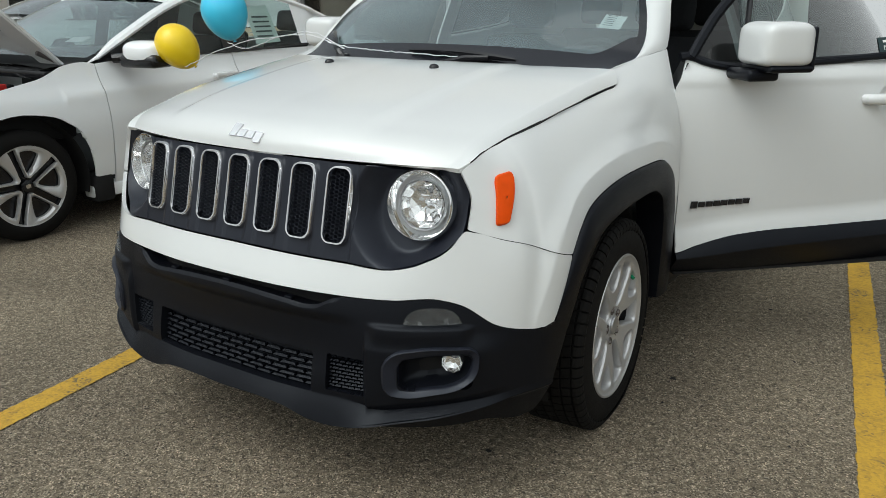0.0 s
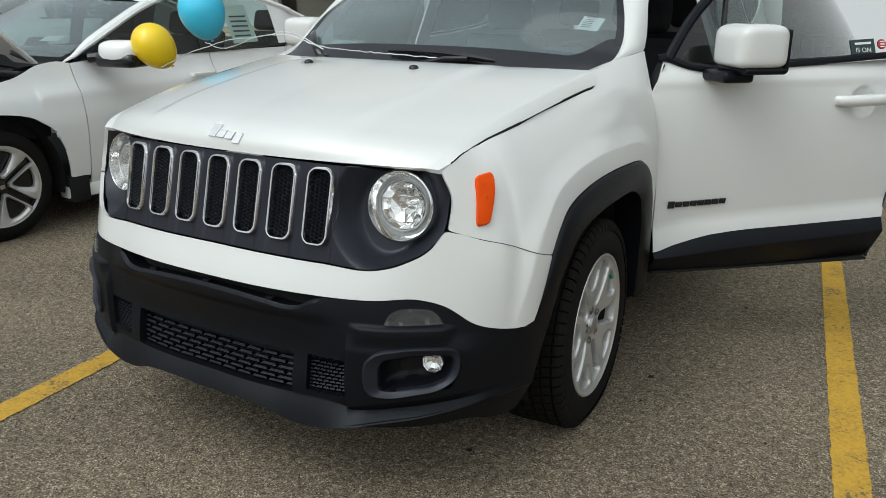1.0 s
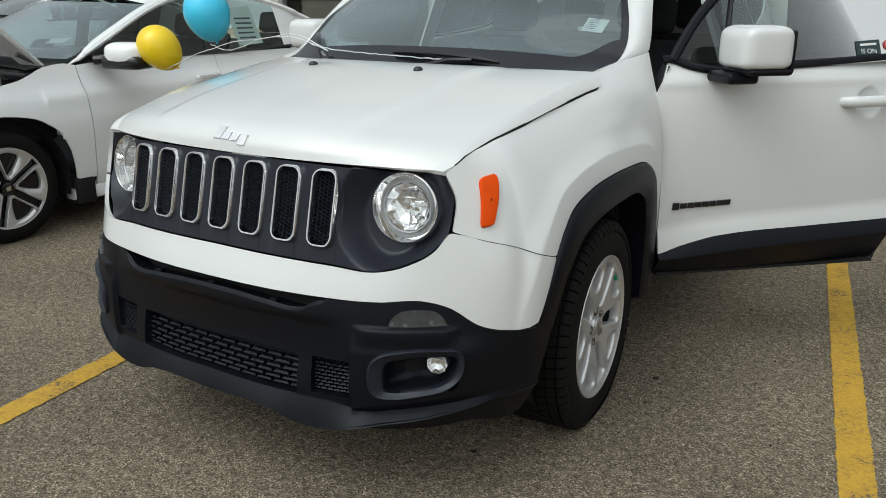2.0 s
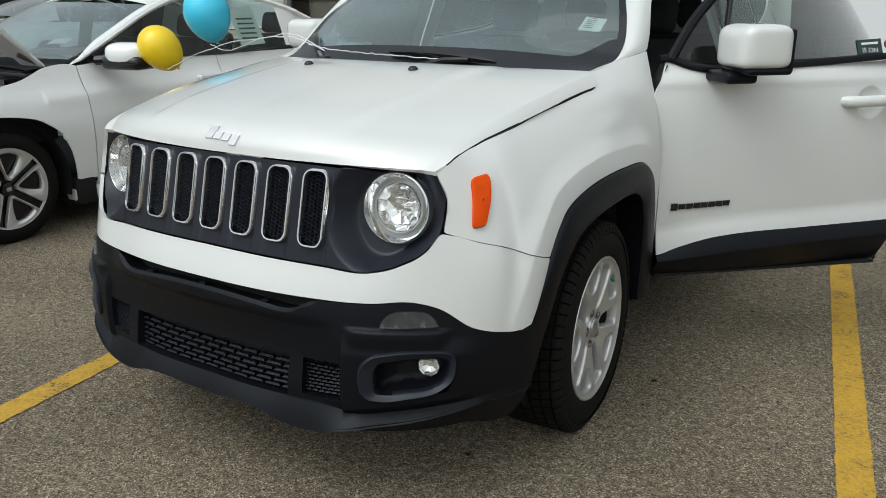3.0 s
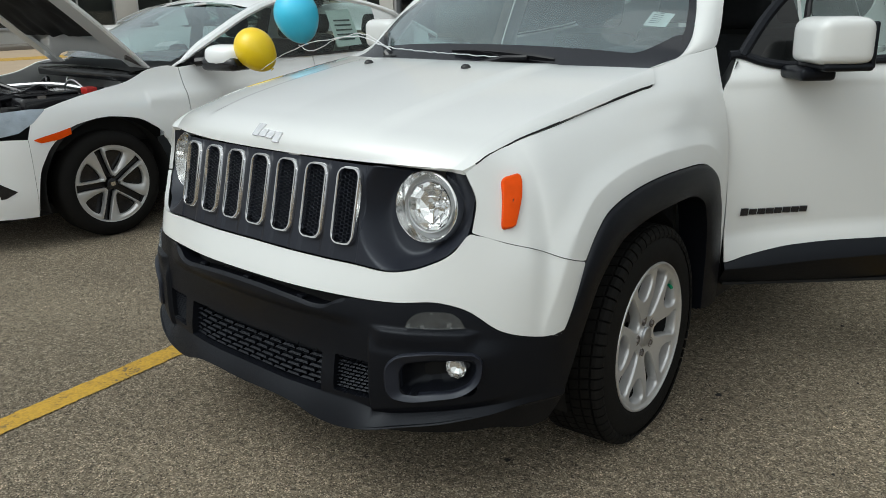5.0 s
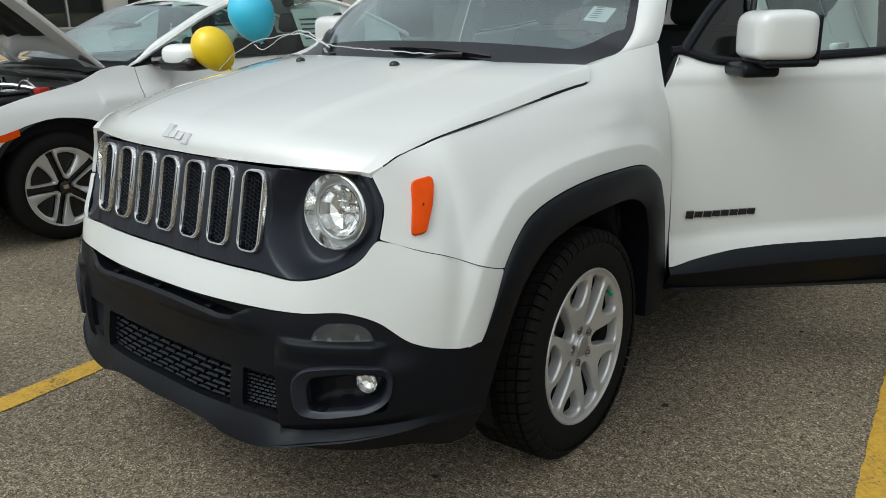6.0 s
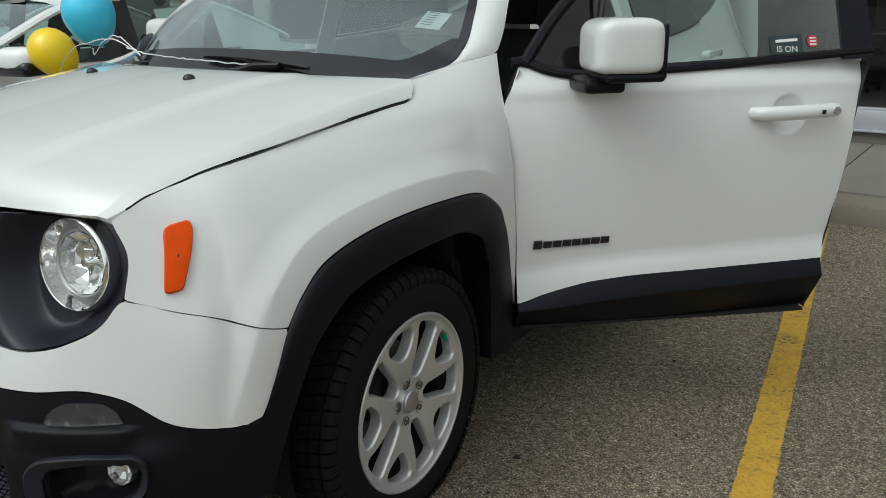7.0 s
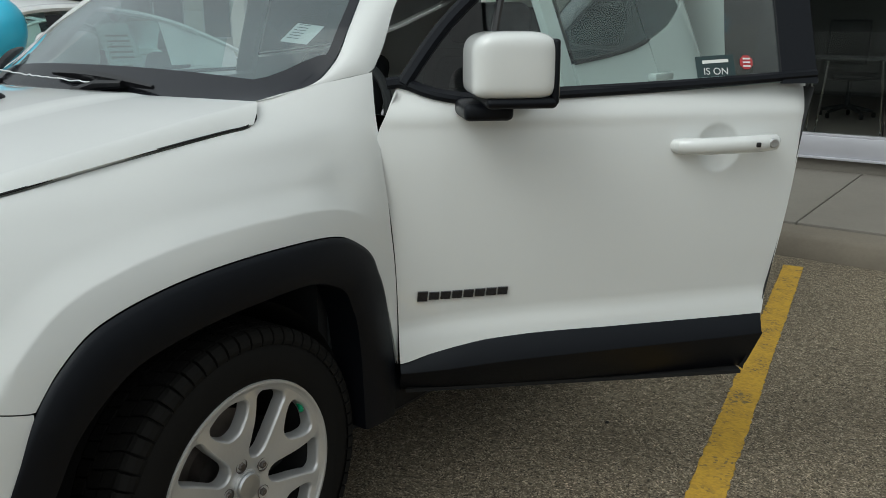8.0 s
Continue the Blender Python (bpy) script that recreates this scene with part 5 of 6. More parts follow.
tagged(part("plinth", box(-6.2, 12, WALL_Y + .03, WALL_Y + .30, .09, .255, .006), CONCRETE), "low concrete plinth under the shopfront", "wall", kind="structure")


def shopfront(name, x0, x1, mullions, m):
    """Aluminium framing with panes; x along the front, y to the inside, the place m."""
    f = thing(name, m, "aluminium-framed shopfront window with a darkened room behind", "window", kind="structure")
    part("sill_rail", merge(data_of(box(x0, x1, .0, .12, .262, .430, .006)), data_of(box(x0, x1, -.03, .0, .250, .268, .003)), data_of(box(x0, x1, .012, .12, .430, .448, .003))), ANODISED, f, "wide pale aluminium sill")
    part("head_rail", box(x0, x1, .0, .14, 3.0, 3.16, .004), BRUSHED, f)
    for q in mullions:
        part("mullion", box(q - .03, q + .03, .0, .12, .445, 3.0, .003), BRUSHED, f)
    for a, b in zip(mullions, mullions[1:]):
        part("pane", box(a + .03, b - .03, .055, .063, .445, 3.0), SHOP_GLASS, f).visible_shadow = False
    return f


shopfront("window_1", -6.2, 12, [-6.2, -3.8, -1.4, 3.0, 5.4, 7.8, 10.2, 12], Matrix.Translation((0, WALL_Y, 0)))
tagged(part("wall_upper", box(-6.2, 12, WALL_Y - .02, WALL_Y + .3, 3.16, 5.5, .01), CLADDING), "pale panel wall above the shopfront", "wall", kind="structure")
tagged(part("wall_end", box(-6.5, -6.202, WALL_Y, WALL_Y + 7, 0, 5.5, .01), CLADDING), "pale end wall of the building", "wall", kind="structure")
tagged(part("wall_end_far", box(12.002, 12.3, WALL_Y, WALL_Y + 7, 0, 5.5, .01), CLADDING), "pale end wall of the building", "wall", kind="structure")
tagged(part("showroom_floor", box(-6.2, 12, WALL_Y + .31, WALL_Y + 7, .1, .25), ROOM_FLOOR), "showroom floor coloured darker for the dim room", "floor", kind="structure")
tagged(part("showroom_wall", box(-6.2, 12, WALL_Y + 6.6, WALL_Y + 7, .25, 3.5), DARK_ROOM), "showroom rear wall with the room's dimness in its colour", "wall", kind="structure")
tagged(part("showroom_ceiling", box(-6.2, 12, WALL_Y + .31, WALL_Y + 7, 3.2, 3.5), DARK_ROOM), "showroom ceiling with the room's dimness in its colour", "ceiling", kind="structure")

# office chair inside the showroom
chair = thing("office_chair", pose(.20, WALL_Y + 3.4, .25, 0, 0, 25), "black swivel office chair inside the dim showroom", "chair")
part("seat", box(-.25, .25, -.24, .24, .43, .51, .03, 3), CABIN, chair)
part("backrest", box(-.23, .23, .22, .29, .58, 1.10, .03, 3), CABIN, chair)
part("gas_post", tube(((0, 0, .10), (0, 0, .44)), .028, 12), CABIN, chair)
for k in range(5):
    a = k * 2 * math.pi / 5
    leg = part("leg", tube(((.03 * math.cos(a), .03 * math.sin(a), .13), (.29 * math.cos(a), .29 * math.sin(a), .075)), [.026, .016], 8), CABIN, chair)
    part("castor", moved(lathe(((.001, -.016), (.03, -.016), (.03, .016), (.001, .016)), 14), pose(.30 * math.cos(a), .30 * math.sin(a), .031)), DARK, leg)
for s in (-1, 1):
    part("armrest", tube(((s * .25, .05, .46), (s * .31, .05, .52), (s * .31, .0, .68), (s * .31, -.16, .70), (s * .31, .14, .70)), .018, 8), CABIN, chair)
# two chrome table legs inside the glass
table = thing("side_table", pose(.62, WALL_Y + .40, .25), "dark side table on thin bright metal legs", "table")
part("tabletop", box(-.20, .52, -.22, .26, .77, .795, .006), CABIN, table)
for x, y, dx in ((-.12, -.17, .004), (-.045, -.15, .03), (.42, -.17, -.03), (.40, .2, 0)):
    part("leg", tube(((x - dx, y, .0), (x + dx, y, .77)), .009, 10), CHROME, table)

# building across the lot
FAR = pose(-31.5, 14, 0, 0, 0, 82)
far = thing("far_building", FAR, "low pale building with dark windows across the lot", "building")
part("wall", merge(data_of(box(-17, 17, 0, .3, 0, .62)), data_of(box(-17, 17, 0, .3, 3.1, 6))), CLADDING, far)
# dark slab standing in for the unlit rooms behind the windows
part("interior_shade_slab", box(-17, 17, .9, 1.2, .3, 3.4), DARK_ROOM, far)
for k in range(9):
    x = -16.5 + k * 3.9
    win = part("window", box(x, x + 2.9, .10, .12, .70, 3.1), SHOP_GLASS, far, "dark window")
    part("window_sill", box(x - .1, x + 3.0, -.08, .14, .62, .72, .01), BRUSHED, win)
    for q in (-.06, 1.42, 2.88):
        part("window_frame", box(x + q, x + q + .07, .0, .16, .70, 3.1), BRUSHED, win)
    for z in (.72, 1.92):
        part("wall_panel", box(x + 2.96, x + 3.84, -.01, .3, z, z + 1.18, .01), CLADDING, win)
tagged(part("far_paving", box(-31.3, -17, -14, 42, -.05, .006), TAN), "tan concrete paving before the far building", "paving", kind="structure")
for y in (2.0, 8.0):
    tagged(part("far_line", box(-24, -22.6, y, y + 5.0, .006, .012), LINE), "faded yellow line on tan paving", "road marking", kind="structure")
tagged(part("far_walk", box(-31.4, -29, -14, 42, .0, .14, .01), CONCRETE), "pale walk along the far building", "paving", kind="structure")
# ---- the white sedan in the next stall: x to its left side, y towards its tail, from the front axle ----
SED_Z, SED_X = (.18, .30, .45, .58, .70, .80, .88, .95, 1.01), (.83, .868, .885, .893, .886, .860, .820, .792, .775)


def sedan_skin(y, z):
    """Place on the side skin; the nose and the tail round off."""
    x = hermite(SED_Z, SED_X, z)
    nose = smoothstep(-.25, -.95, y) if y < 0 else 0
    k = max(-.28 - y, 0) / .62
    x *= 1 - .42 * k ** 2.2 if k > 0 else 1
    t = max(y - 2.9, 0) / .75
    x *= 1 - .16 * t ** 2
    crease = .010 * math.exp(-((z - .80 - .03 * y) / .035) ** 2)
    return (x + crease * (1 if y > .3 else 0), y, z)


def sedan(m, hood_open, label):
    car = thing("sedan", m, label, "car")
    W = WHITE_SEDAN

    def patch(name, lo, hi, ny, nz, mat, sharp_lo=(), sharp_hi=(), t=.012):
        a, b = curve(lo, ny, sharp_lo), curve(hi, ny, sharp_hi)
        g = [[sedan_skin(*(p + (q - p) * k / (nz - 1))) for k in range(nz)] for p, q in zip(a, b)]
        out = []
        for side in (1, -1):
            ob = part(name, sheet([[(c[0] * side, c[1], c[2]) for c in r] for r in g], flip=side < 0), mat, car)
            if t:
                solid(ob, t, core=(0, 1.3, .4))
            out.append(ob)
        return out
    # front fender with its wheel opening
    patch("front_fender", ((-.445, .215), (-.438, .36), (-.398, .52), (-.295, .648), (-.15, .718), (0, .737), (.15, .718), (.30, .652), (.395, .53), (.428, .42), (.440, .30), (.572, .30)),
          ((-.46, .66), (-.44, .72), (-.40, .795), (-.30, .825), (-.14, .862), (.04, .895), (.18, .920), (.28, .955), (.36, .985), (.42, .995), (.49, 1.0), (.573, .985)), 70, 22, W, (0, 10))
    # front bumper round the nose
    patch("front_bumper", ((-.855, .22), (-.70, .205), (-.55, .20), (-.4465, .20)), ((-.88, .66), (-.70, .66), (-.55, .66), (-.4615, .655)), 20, 18, W)
    cx = sedan_skin(-.855, .45)[0]
    part("nose", sheet([[(x, -.855 - .11 * (1 - (x / cx) ** 2) - .02 * math.sin((z - .2) * 6), z) for z in np.linspace(.22, .66, 10)] for x in np.linspace(-cx, cx, 24)]), W, car)
    part("nose_grille", sheet([[(x, -.872 - .112 * (1 - (x / cx) ** 2) - .02 * math.sin((z - .2) * 6), z) for z in np.linspace(.30, .46, 5)] for x in np.linspace(-cx * .8, cx * .8, 20)]), GLOSS_BLACK, car)
    part("upper_grille", sheet([[(x, -.878 - .112 * (1 - (x / cx) ** 2), z) for z in np.linspace(.60, .70, 4)] for x in np.linspace(-cx * .95, cx * .95, 20)]), CHROME, car)
    for side in (1, -1):
        # black corner intake, headlight, orange marker
        tri = ((-.78, .44), (-.64, .43), (-.545, .365), (-.60, .33), (-.78, .30))
        part("corner_intake", ([(side * (sedan_skin(y, z)[0] + .004), y, z) for y, z in tri], [tuple(range(5))]), GLOSS_BLACK, car)
        hl = [[sedan_skin(y, zl + (zh - zl) * k / 5) for k in range(6)] for y, zl, zh in ((-.84, .665, .775), (-.75, .662, .79), (-.62, .67, .805), (-.50, .695, .815), (-.42, .745, .82), (-.345, .808, .815))]
        lamp = part("headlight", sheet([[(side * (c[0] + .003), c[1], c[2]) for c in r] for r in hl], flip=side < 0), LAMP_BLUE, car, "slim clear headlight")
        part("lens", sheet([[(side * (c[0] + .010), c[1], c[2]) for c in r] for r in hl], flip=side < 0), CLEAR, lamp).visible_shadow = False
        mk = [[sedan_skin(y, zl + (zh - zl) * k / 3) for k in range(4)] for y, zl, zh in ((-.435, .648, .652), (-.40, .630, .662), (-.30, .640, .682), (-.225, .662, .700))]
        part("side_marker", sheet([[(side * (c[0] + .006), c[1], c[2]) for c in r] for r in mk], flip=side < 0), ORANGE, car, "orange side marker")
        # arch liner and wall, coloured near-black for the shade inside
        ln = lathe(((.402, .55), (.402, .855)), 24, "x", (radians(-15), radians(195)))
        for yy in (0, 2.70):
            part("arch_liner", ([(side * x, yy + y, .32 + z * 1.02) for x, y, z in ln[0]], ln[1]), DARK, car)
            part("arch_shade_wall", data_of(box(side * .55 - .01, side * .55 + .01, yy - .43, yy + .43, .15, .73)), DARK, car)
        part("mud_flap", data_of(box(side * .79 - .09, side * .79 + .085, .425, .56, .14, .31, .02)), DARK, car)
    # doors
    for name, y0, y1 in (("front_door", .580, 1.70), ("rear_door", 1.708, 2.50)):
        for ob, side in zip(patch(name, ((y0, .215), (y1, .215)), ((y0, .985 if y0 < 1 else 1.0), (y0 + .2, 1.0), (y1, 1.0)), 20, 26, W), (1, -1)):
            part("door_handle", data_of(box(side * .885 - .025, side * .885 + .025, y1 - .26, y1 - .06, .84, .872, .010)), W, ob)
    patch("rear_quarter", ((2.507, .215), (2.52, .5), (2.60, .63), (2.70, .70), (2.84, .70), (2.98, .62), (3.07, .48), (3.09, .25), (3.5, .26), (3.62, .3)), ((2.507, 1.0), (2.6, 1.01), (2.7, 1.02), (2.8, 1.03), (2.95, 1.035), (3.1, 1.03), (3.25, 1.02), (3.4, 1.01), (3.55, .99), (3.66, .97)), 40, 20, W, (0, 7))
    part("tail", sheet([[(x, 3.62 + .10 * (1 - (x / .72) ** 2), z) for z in np.linspace(.3, 1.0, 8)] for x in np.linspace(-.72, .72, 10)], flip=True), W, car)
    part("boot_lid", sheet([[(x, y, z - .03 * abs(x) ** 2) for y, z in ((2.95, 1.07), (3.25, 1.07), (3.5, 1.06), (3.68, 1.0))] for x in np.linspace(-.70, .70, 8)]), W, car)
    # glasshouse: pillars sweep from the cowl over the roof to the tail
    ARC = ((.43, .945), (.58, 1.000), (.74, 1.075), (.97, 1.180), (1.22, 1.290), (1.46, 1.368), (1.75, 1.405), (2.15, 1.390), (2.55, 1.315), (2.90, 1.19), (3.15, 1.075))

    def arc(y):
        return hermite(*zip(*ARC), y)

    def half(y, z):
        return .775 - .38 * (z - 1.0) - (.0 if .6 < y < 2.7 else .02)
    for side in (1, -1):
        rail = [[(side * (half(y, arc(y)) + a * smoothstep(.46, .85, y)), y, arc(y) + b * smoothstep(.46, .80, y)) for a, b in ((.012, -.012), (.020, .006), (.005, .026), (-.035, .034), (-.06, .03))] for y in np.linspace(.45, 3.15, 66)]
        part("roof_rail", sheet(rail, flip=side < 0), W, car)
        low = lambda y: 1.003 + .02 * smoothstep(1.7, 2.6, y)
        for name, y0, y1 in (("door_glass", .74, 1.64), ("rear_door_glass", 1.76, 2.45)):
            g = [[(side * half(y, z), y, z) for z in np.linspace(low(y), max(arc(y) - .012, low(y) + .01), 8)] for y in np.linspace(y0, y1, 22)]
            part(name, sheet(g, flip=side < 0), SIDE_GLASS, car, "green-tinted glass").visible_shadow = False
        g = [[(side * (half(y, z) + .004), y, z) for z in np.linspace(1.003, arc(y) - .035, 5)] for y in (1.64, 1.70, 1.76)]
        part("door_pillar", sheet(g, flip=side < 0), GLOSS_BLACK, car)
        g = [[(side * (half(y, z) + .004), y, z) for z in np.linspace(1.02, arc(y) - .008, 5)] for y in np.linspace(2.45, 3.05, 8)]
        part("rear_pillar", sheet(g, flip=side < 0), W, car)
        part("belt_trim", tube([(side * (half(y, low(y)) + .01), y, low(y)) for y in np.linspace(.66, 2.6, 24)], .009, 6), GLOSS_BLACK, car)
        tri = [(side * (half(.6, 1.0) + .012), y, z) for y, z in ((.60, .990), (.90, 1.005), (.86, 1.12), (.72, 1.06))]
        part("mirror_sail", (tri, [(0, 1, 2, 3)]), GLOSS_BLACK, car)
        shell = bmesh.new()
        bmesh.ops.create_uvsphere(shell, u_segments=24, v_segments=16, radius=1)
        for q in shell.verts:
            q.co = Vector((.145 * math.copysign(abs(q.co.x) ** .6, q.co.x), .105 * q.co.y, .076 * math.copysign(abs(q.co.z) ** .6, q.co.z)))
        mirror = part("door_mirror", moved(data_of(shell), pose(side * .985, .81, 1.045, 0, 0, 12 * side)), W, car, "white mirror over a black base")
        part("mirror_base", merge(moved(data_of(box(-.147, .147, -.098, .108, -.086, .000, .035, 3)), pose(side * .985, .81, 1.042, 0, 0, 12 * side)), tube(((side * .80, .70, 1.01), (side * .90, .78, 1.02)), .03, 8)), GLOSS_BLACK, mirror)
    part("roof", sheet([[(u * (half(y, arc(y)) - .05), y, arc(y) + .032 + .045 * (1 - u * u)) for u in np.linspace(-1, 1, 13)] for y in np.linspace(1.28, 2.45, 16)], flip=True), W, car)

    def shield(y0, y1, ext, flip):
        return sheet([[(u * (half(y, arc(y)) - .03), y - ext * (1 - u * u), arc(y) + .028 + .02 * (1 - u * u)) for u in np.linspace(-1, 1, 15)] for y in np.linspace(y0, y1, 14)], flip=True)
    part("windscreen", shield(.56, 1.28, .26, True), SCREEN_GLASS, car, "tinted windscreen").visible_shadow = False
    part("rear_window", shield(2.45, 3.15, -.12, True), PRIVACY_GLASS, car).visible_shadow = False
    part("windscreen_label", ([(.36, .66, 1.100), (.50, .70, 1.105), (.50, .77, 1.135), (.36, .73, 1.13)], [(0, 1, 2, 3)]), PAPER, car, "small white label on the windscreen", smooth=False)
    if hood_open:
        # price sheet taped inside the rear door glass
        sh = [(half(2.0, z) - .004, y, z) for y, z in ((1.98, 1.04), (2.24, 1.05), (2.20, 1.32), (1.96, 1.31))]
        sheet_paper = part("price_sheet", (sh, [(0, 1, 2, 3)]), PAPER, car, "white price sheet in the rear door glass", smooth=False)
        for k in range(5):
            z = 1.09 + k * .035
            part("sheet_line", ([(half(2.0, q) - .001, y, q) for y, q in ((2.01, z), (2.18, z), (2.18, z + .012), (2.01, z + .012))], [(0, 1, 2, 3)]), INK, sheet_paper, smooth=False)
    # cabin
    part("cabin_floor", data_of(box(-.72, .72, .45, 3.0, .25, .32)), CABIN, car)
    part("dashboard", sheet([[(x, y, z - .04 * x * x) for y, z in ((.30, .99), (.60, 1.02), (.85, 1.02), (.95, .95), (.93, .6))] for x in np.linspace(-.70, .70, 12)], flip=True), CABIN, car)
    part("steering_wheel", tube([(.36 + .18 * math.cos(a), 1.08 + .06 * math.sin(a), .93 + .17 * math.sin(a)) for a in np.linspace(0, 2 * math.pi, 25)[:-1]], .014, 8, closed=True), CABIN, car)
    for x, y in ((.36, 1.45), (-.36, 1.45), (.36, 2.35), (-.36, 2.35)):
        s = part("seat", data_of(box(x - .24, x + .24, y - .25, y + .22, .45, .58, .05, 3)), SEAT_CLOTH, car, "dark cloth seat")
        part("backrest", moved(data_of(box(-.23, .23, -.06, .06, -.30, .30, .055, 3)), pose(x, y + .28, .82, -20)), SEAT_CLOTH, s)
        part("headrest", moved(data_of(box(-.12, .12, -.05, .05, -.085, .085, .045, 3)), pose(x, y + .40, 1.19, -14)), SEAT_CLOTH, s)
    for q in (-.86, .74):
        part("sill", box(q, q + .12, .42, 2.5, .16, .25, .02), W, car)
    part("under_tray", data_of(box(-.68, .68, -.75, 3.4, .17, .24)), DARK, car)
    # hood
    hp = pose(0, .46, .985, -42 if hood_open else 4.0)
    outline = lambda y: hermite((-1.02, -.9, -.6, -.25, 0), (.50, .62, .70, .70, .68), y)
    back = lambda u: -.17 * (1 - u * u)
    lay = lambda u, k: -1.02 + (back(u) + 1.02) * k
    g = [[(u * outline(lay(u, k)), lay(u, k), .030 * (1 - u * u) - .018 * abs(u) ** 8) for u in np.linspace(-1, 1, 25)] for k in np.linspace(0, 1, 18)]
    hood = part("hood", moved(sheet(g, flip=False), hp), W, car, "white hood propped open" if hood_open else "")
    solid(hood, .008, core=(0, 1.0, -2) if not hood_open else (0, .6, -1))
    if hood_open:
        frame = []
        for side in (1, -1):
            frame.append(sheet([[(side * outline(y) * k, y, -.010 - d) for k, d in ((.995, .0), (.97, .022), (.72, .030), (.69, .010))] for y in np.linspace(-1.0, -.02, 20)], flip=side > 0))
        frame.append(sheet([[(u * outline(y), y, -.028) for u in np.linspace(-.98, .98, 16)] for y in (-1.0, -.90)], flip=True))
        frame.append(sheet([[(u * outline(back(u) - d), back(u) - d, -.024 - .006 * math.cos(d * 20)) for u in np.linspace(-.98, .98, 16)] for d in np.linspace(.16, .01, 8)], flip=True))
        part("hood_frame", moved(merge(*frame), hp), W, hood)
        part("hood_insulation", moved(sheet([[(u * outline(y) * .70, y, -.034 - .022 * noise.noise((u * 4, y * 6, 0))) for u in np.linspace(-1, 1, 26)] for y in np.linspace(-.92, -.34, 30)], flip=True), hp), DARK, hood, "black felt insulation")
        part("hood_hinge", tube(((.66, .50, .93), (.64, .42, 1.0), (.63, .30, 1.06)), .014, 8), STEEL, hood)
        tip = hp @ Vector((-.30, -.86, -.03))
        part("prop_rod", tube(((-.42, -.55, .80), (-.33, -.52, 1.05), tuple(tip)), .007, 8), DARK, hood)
        # engine bay
        rnd = random.Random(5)
        part("bay_floor", data_of(box(-.70, .70, -.80, .42, .42, .60)), DARK, car)
        for q in (.66, -.76):
            part("bay_side", box(q, q + .10, -.70, .42, .55, .80, .02), DARK, car)
        part("slam_panel", merge(data_of(box(-.62, .62, -.80, -.66, .66, .745, .015)), data_of(box(.50, .70, -.66, -.40, .68, .76, .02))), DARK, car)
        part("engine_cover", merge(data_of(box(-.25, .22, -.42, .02, .72, .845, .03, 3)), *[data_of(box(-.22 + .11 * k, -.16 + .11 * k, -.38, -.02, .84, .865, .008)) for k in range(4)]), GLOSS_BLACK, car, "black ribbed engine cover")
        part("air_box", merge(data_of(box(.28, .60, -.36, .02, .68, .86, .03, 3)), data_of(box(.30, .58, -.34, .0, .86, .875, .006))), GLOSS_BLACK, car)
        part("battery", merge(data_of(box(.30, .58, .06, .26, .66, .84, .012)), data_of(box(.34, .38, .10, .14, .84, .87, .006))), DARK, car)
        part("battery_terminal", box(.47, .56, .06, .13, .842, .885, .008), material("red_plastic_cap", (.50, .02, .015), .4, vary=.1, scale=30), car, "red terminal cover")
        part("washer_cap", moved(lathe(((.03, 0), (.03, .02), (.024, .026), (.001, .026)), 18, "z"), pose(.10, -.66, .76)), material("blue_plastic_cap", (.02, .22, .50), .4, vary=.1, scale=30), car, "blue washer cap")
        part("coolant_tank", box(-.55, -.32, -.60, -.42, .68, .80, .03, 3), material("milky_plastic", (.55, .56, .54), .4, vary=.08, scale=20), car, "milky plastic coolant tank")
        for k in range(16):
            a = Vector((rnd.uniform(-.55, .62), rnd.uniform(-.55, .30), rnd.uniform(.78, .87)))
            b = Vector((rnd.uniform(-.55, .62), rnd.uniform(-.55, .30), rnd.uniform(.76, .86)))
            mid = (a + b) / 2 + Vector((rnd.uniform(-.06, .06), rnd.uniform(-.06, .06), rnd.uniform(.02, .07)))
            c = curve([tuple(a), tuple(mid), tuple(b)], 12)
            part("hose", tube([tuple(p) for p in c], rnd.choice((.007, .010, .016, .020)), 8), GLOSS_BLACK if k % 4 else BRUSHED, car)
        for k in range(14):
            x, y = rnd.uniform(-.55, .6), rnd.uniform(-.6, .30)
            w, h = rnd.uniform(.03, .07), rnd.uniform(.02, .05)
            part("bay_fitting", data_of(box(x - w, x + w, y - h, y + h, .70, rnd.uniform(.80, .875), .008)), (GLOSS_BLACK, DARK, STEEL)[k % 3], car)
        cowl = part("cowl", box(-.68, .68, .30, .56, .90, .955, .015), GLOSS_BLACK, car)
        for k in range(5):
            part("cowl_rib", box(-.6, .62, .31 + .035 * k, .325 + .035 * k, .944, .958, .003), GLOSS_BLACK, cowl)
        part("inner_wing", box(.63, .72, -.30, .44, .70, .80, .03), DARK, car)
    # wheels: five broad blades over a black disc
    def wheel():
        t = wheel_parts("wheel", car, .325, .232, .205, 5)
        part("disc", lathe(((.232, .085), (.226, .060), (.12, .045), (.03, .050)), 48), GLOSS_BLACK, t, "black wheel trim")
        part("trim_ring", lathe(((.241, .094), (.237, .101), (.231, .099), (.226, .088)), 60), ALLOY, t)
        for k in range(5):
            a = k * 2 * math.pi / 5 + radians(101)
            # a broad silver blade with a dark window, between two black bars
            hb = lambda r, w: math.asin(min(w / r, .99))
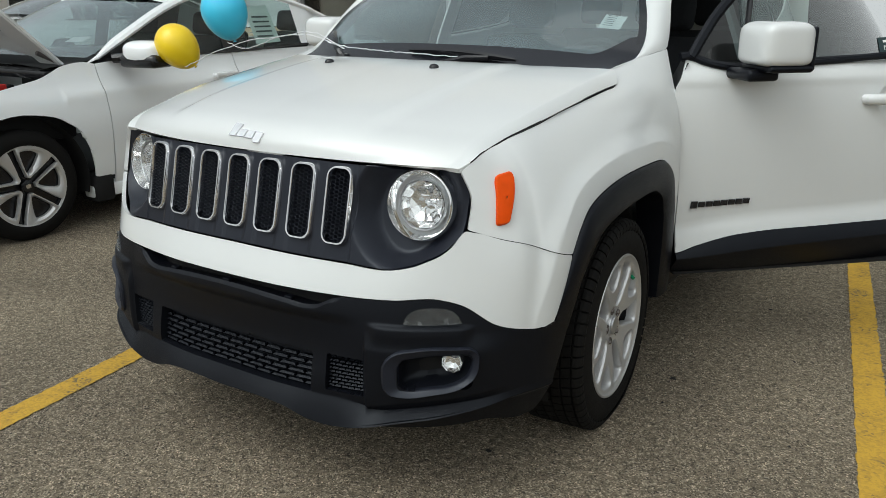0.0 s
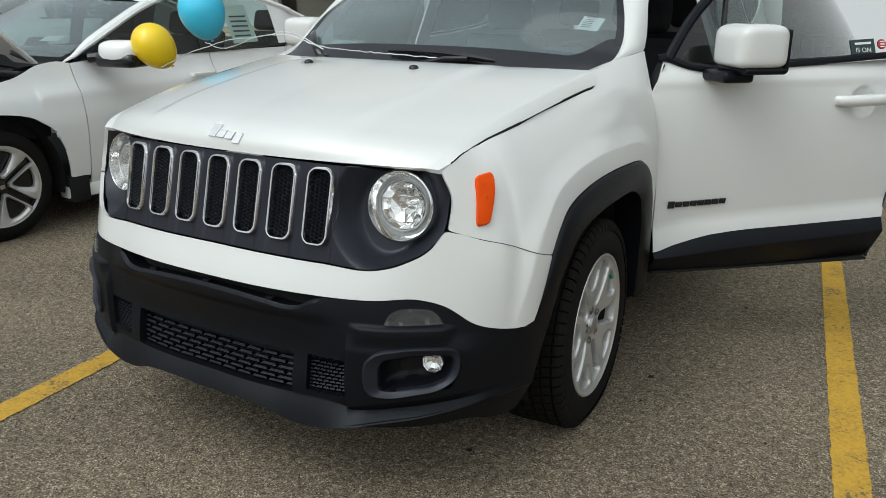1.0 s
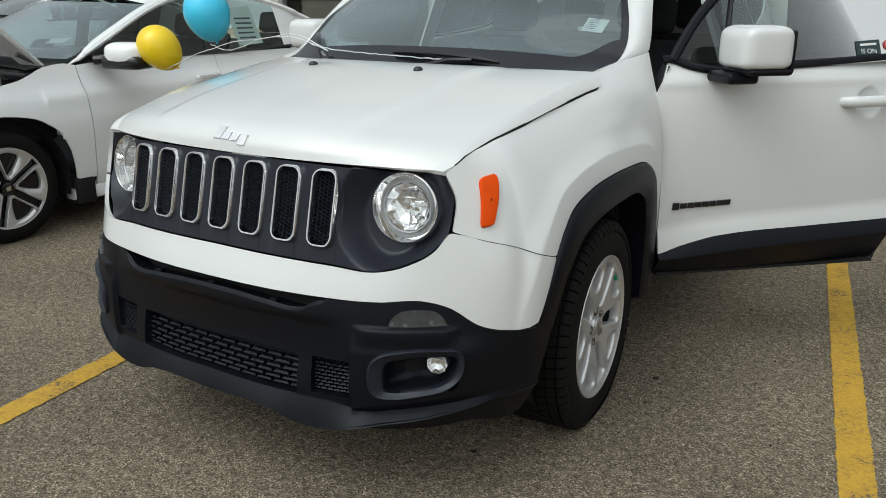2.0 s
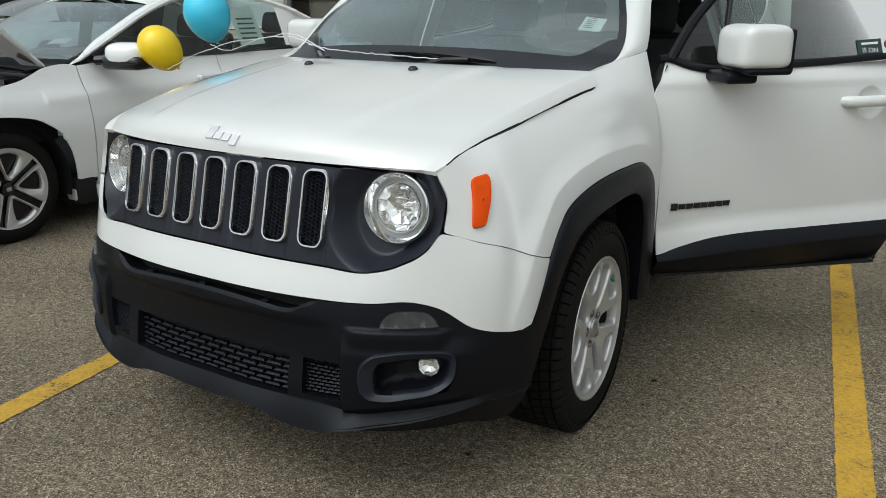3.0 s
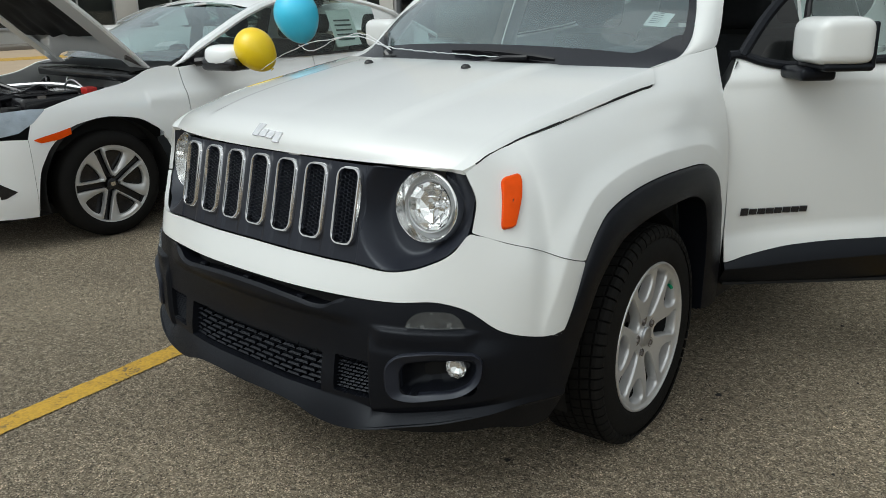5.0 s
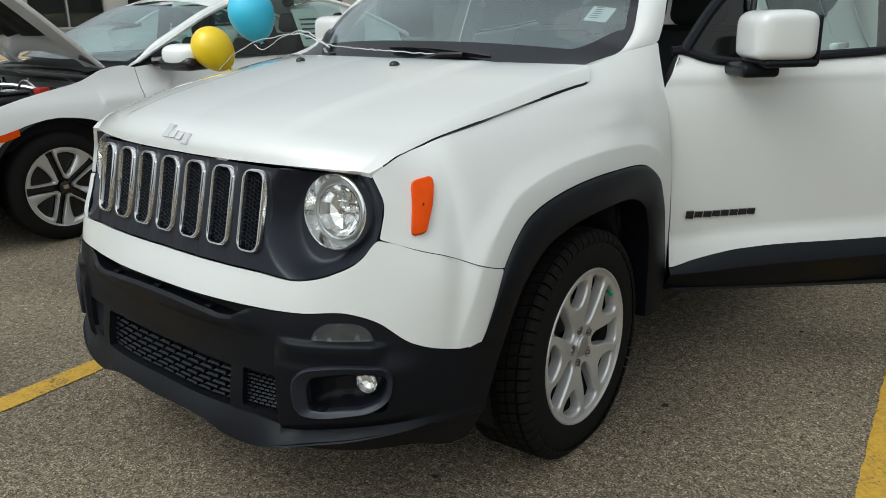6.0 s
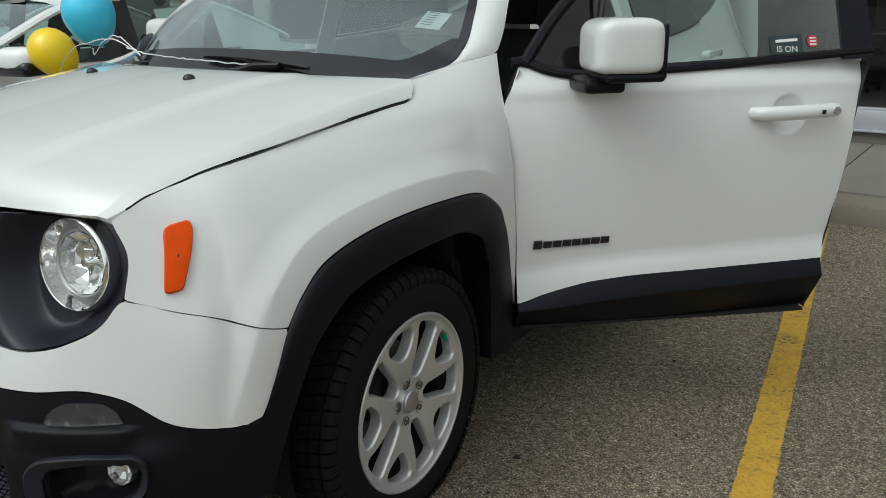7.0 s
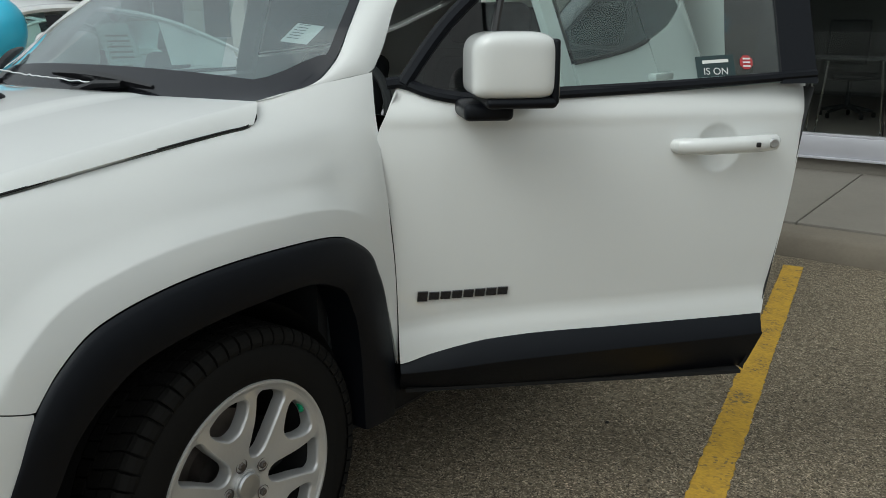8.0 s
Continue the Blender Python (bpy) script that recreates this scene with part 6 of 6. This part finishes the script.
            rim = curve([(.048, .628, .088)] + [(r, 1.257 - hb(r, .021), x) for r, x in ((.062, .090), (.14, .095), (.222, .099))] + [(.233, 1.257 - .125, .099), (.234, .628, .100), (.233, .125, .099)] + [(r, hb(r, .021), x) for r, x in ((.222, .099), (.14, .095), (.062, .090))] + [(.048, .628, .088)], 49, sharp=(3, 4, 6, 7))[:-1]
            hole = curve([(.072, .66, .084)] + [(r, 1.257 - hb(r, .033), x) for r, x in ((.090, .086), (.14, .089), (.190, .092))] + [(.203, 1.257 - .20, .093), (.207, .74, .093), (.203, .46, .093), (.190, .43, .092), (.14, .43, .089), (.090, .52, .086), (.072, .66, .084)], 49, sharp=(3, 4, 6, 7))[:-1]
            loops = [[(x + dx, (r + (r2 - r) * m) * math.cos(a + w + (w2 - w) * m), (r + (r2 - r) * m) * math.sin(a + w + (w2 - w) * m)) for (r, w, x), (r2, w2, _) in zip(rim, hole)] for m, dx in ((0, -.03), (0, -.003), (.06, 0), (.55, 0), (1, -.012), (1, -.035))]
            part("blade", ring(loops), ALLOY, t)
        part("centre_cap", lathe(((.036, .080), (.034, .093), (.028, .096), (.001, .097)), 28), GLOSS_BLACK, t)
        part("cap_mark", ([(.0985, y, z) for y, z in ((-.014, -.012), (.014, -.012), (.016, .012), (-.016, .012))], [(0, 1, 2, 3)]), CHROME, t, smooth=False)
        return t
    t = wheel()
    t.matrix_local = pose(.765, 0, .325, 7)
    for p in (pose(-.765, 0, .325, 0, 0, 180), pose(.765, 2.70, .325, 50), pose(-.765, 2.70, .325, 0, 0, 180)):
        copy_thing(t, p)
    return car


sedan(pose(-3.675, .94, 0, 0, 0, 0), True, "white sedan with its hood propped open in the next stall")
sedan(pose(-13.0, 10.0, 0, 0, 0, 178), False, "white sedan parked beyond the one with the open hood")
# ---- balloons on ribbons tied to the wipers ----
def balloon(name_label, m, r, mat):
    prof = [(.001, r * 1.12)] + [(r * math.sin(a) * (1 - .10 * max(-math.cos(a), 0)), r * (1.12 if math.cos(a) > 0 else 1.28) * math.cos(a)) for a in np.linspace(.08, math.pi - .10, 26)]
    b = thing("balloon", m, name_label, "balloon", "balloons")
    part("skin", lathe(prof, 40, "z"), mat, b)
    part("knot", lathe(((.006, -1.265 * r), (.004, -1.30 * r), (.011, -1.345 * r), (.012, -1.36 * r), (.001, -1.35 * r)), 14, "z"), mat, b)
    return b


balloon("glossy yellow balloon floating on a white ribbon", pose(-2.50, 1.84, 1.09, 18, -38, 0), .126, YELLOW_RUBBER)
balloon("glossy light blue balloon floating on a white ribbon", pose(-1.96, 1.76, 1.30, 10, -12, 0), .130, BLUE_RUBBER)


def ribbon(points, label):
    c = curve(points, 40)
    rnd = random.Random(len(points) + int(points[0][0] * 100))
    p = [tuple(q + np.array((rnd.uniform(-.0025, .0025), rnd.uniform(-.0025, .0025), rnd.uniform(-.0025, .0025)))) for q in c]
    return tagged(part("ribbon", tube(p, .0022, 5), RIBBON), label, "ribbon", "balloon ribbons")


ribbon(((.20, .99, 1.160), (.02, .97, 1.167), (-.20, .97, 1.175), (-.42, .99, 1.185), (-.52, 1.0, 1.20)), "thin white ribbon lying along the wipers")
ribbon(((-.42, .985, 1.175), (-.60, 1.03, 1.215), (-1.0, 1.15, 1.20), (-1.7, 1.45, 1.10), (-2.395, 1.80, .965)), "thin white ribbon tying the yellow balloon")
ribbon(((-.42, .985, 1.175), (-.60, 1.04, 1.225), (-1.0, 1.22, 1.20), (-1.5, 1.48, 1.12), (-1.925, 1.735, 1.128)), "thin white ribbon tying the blue balloon")
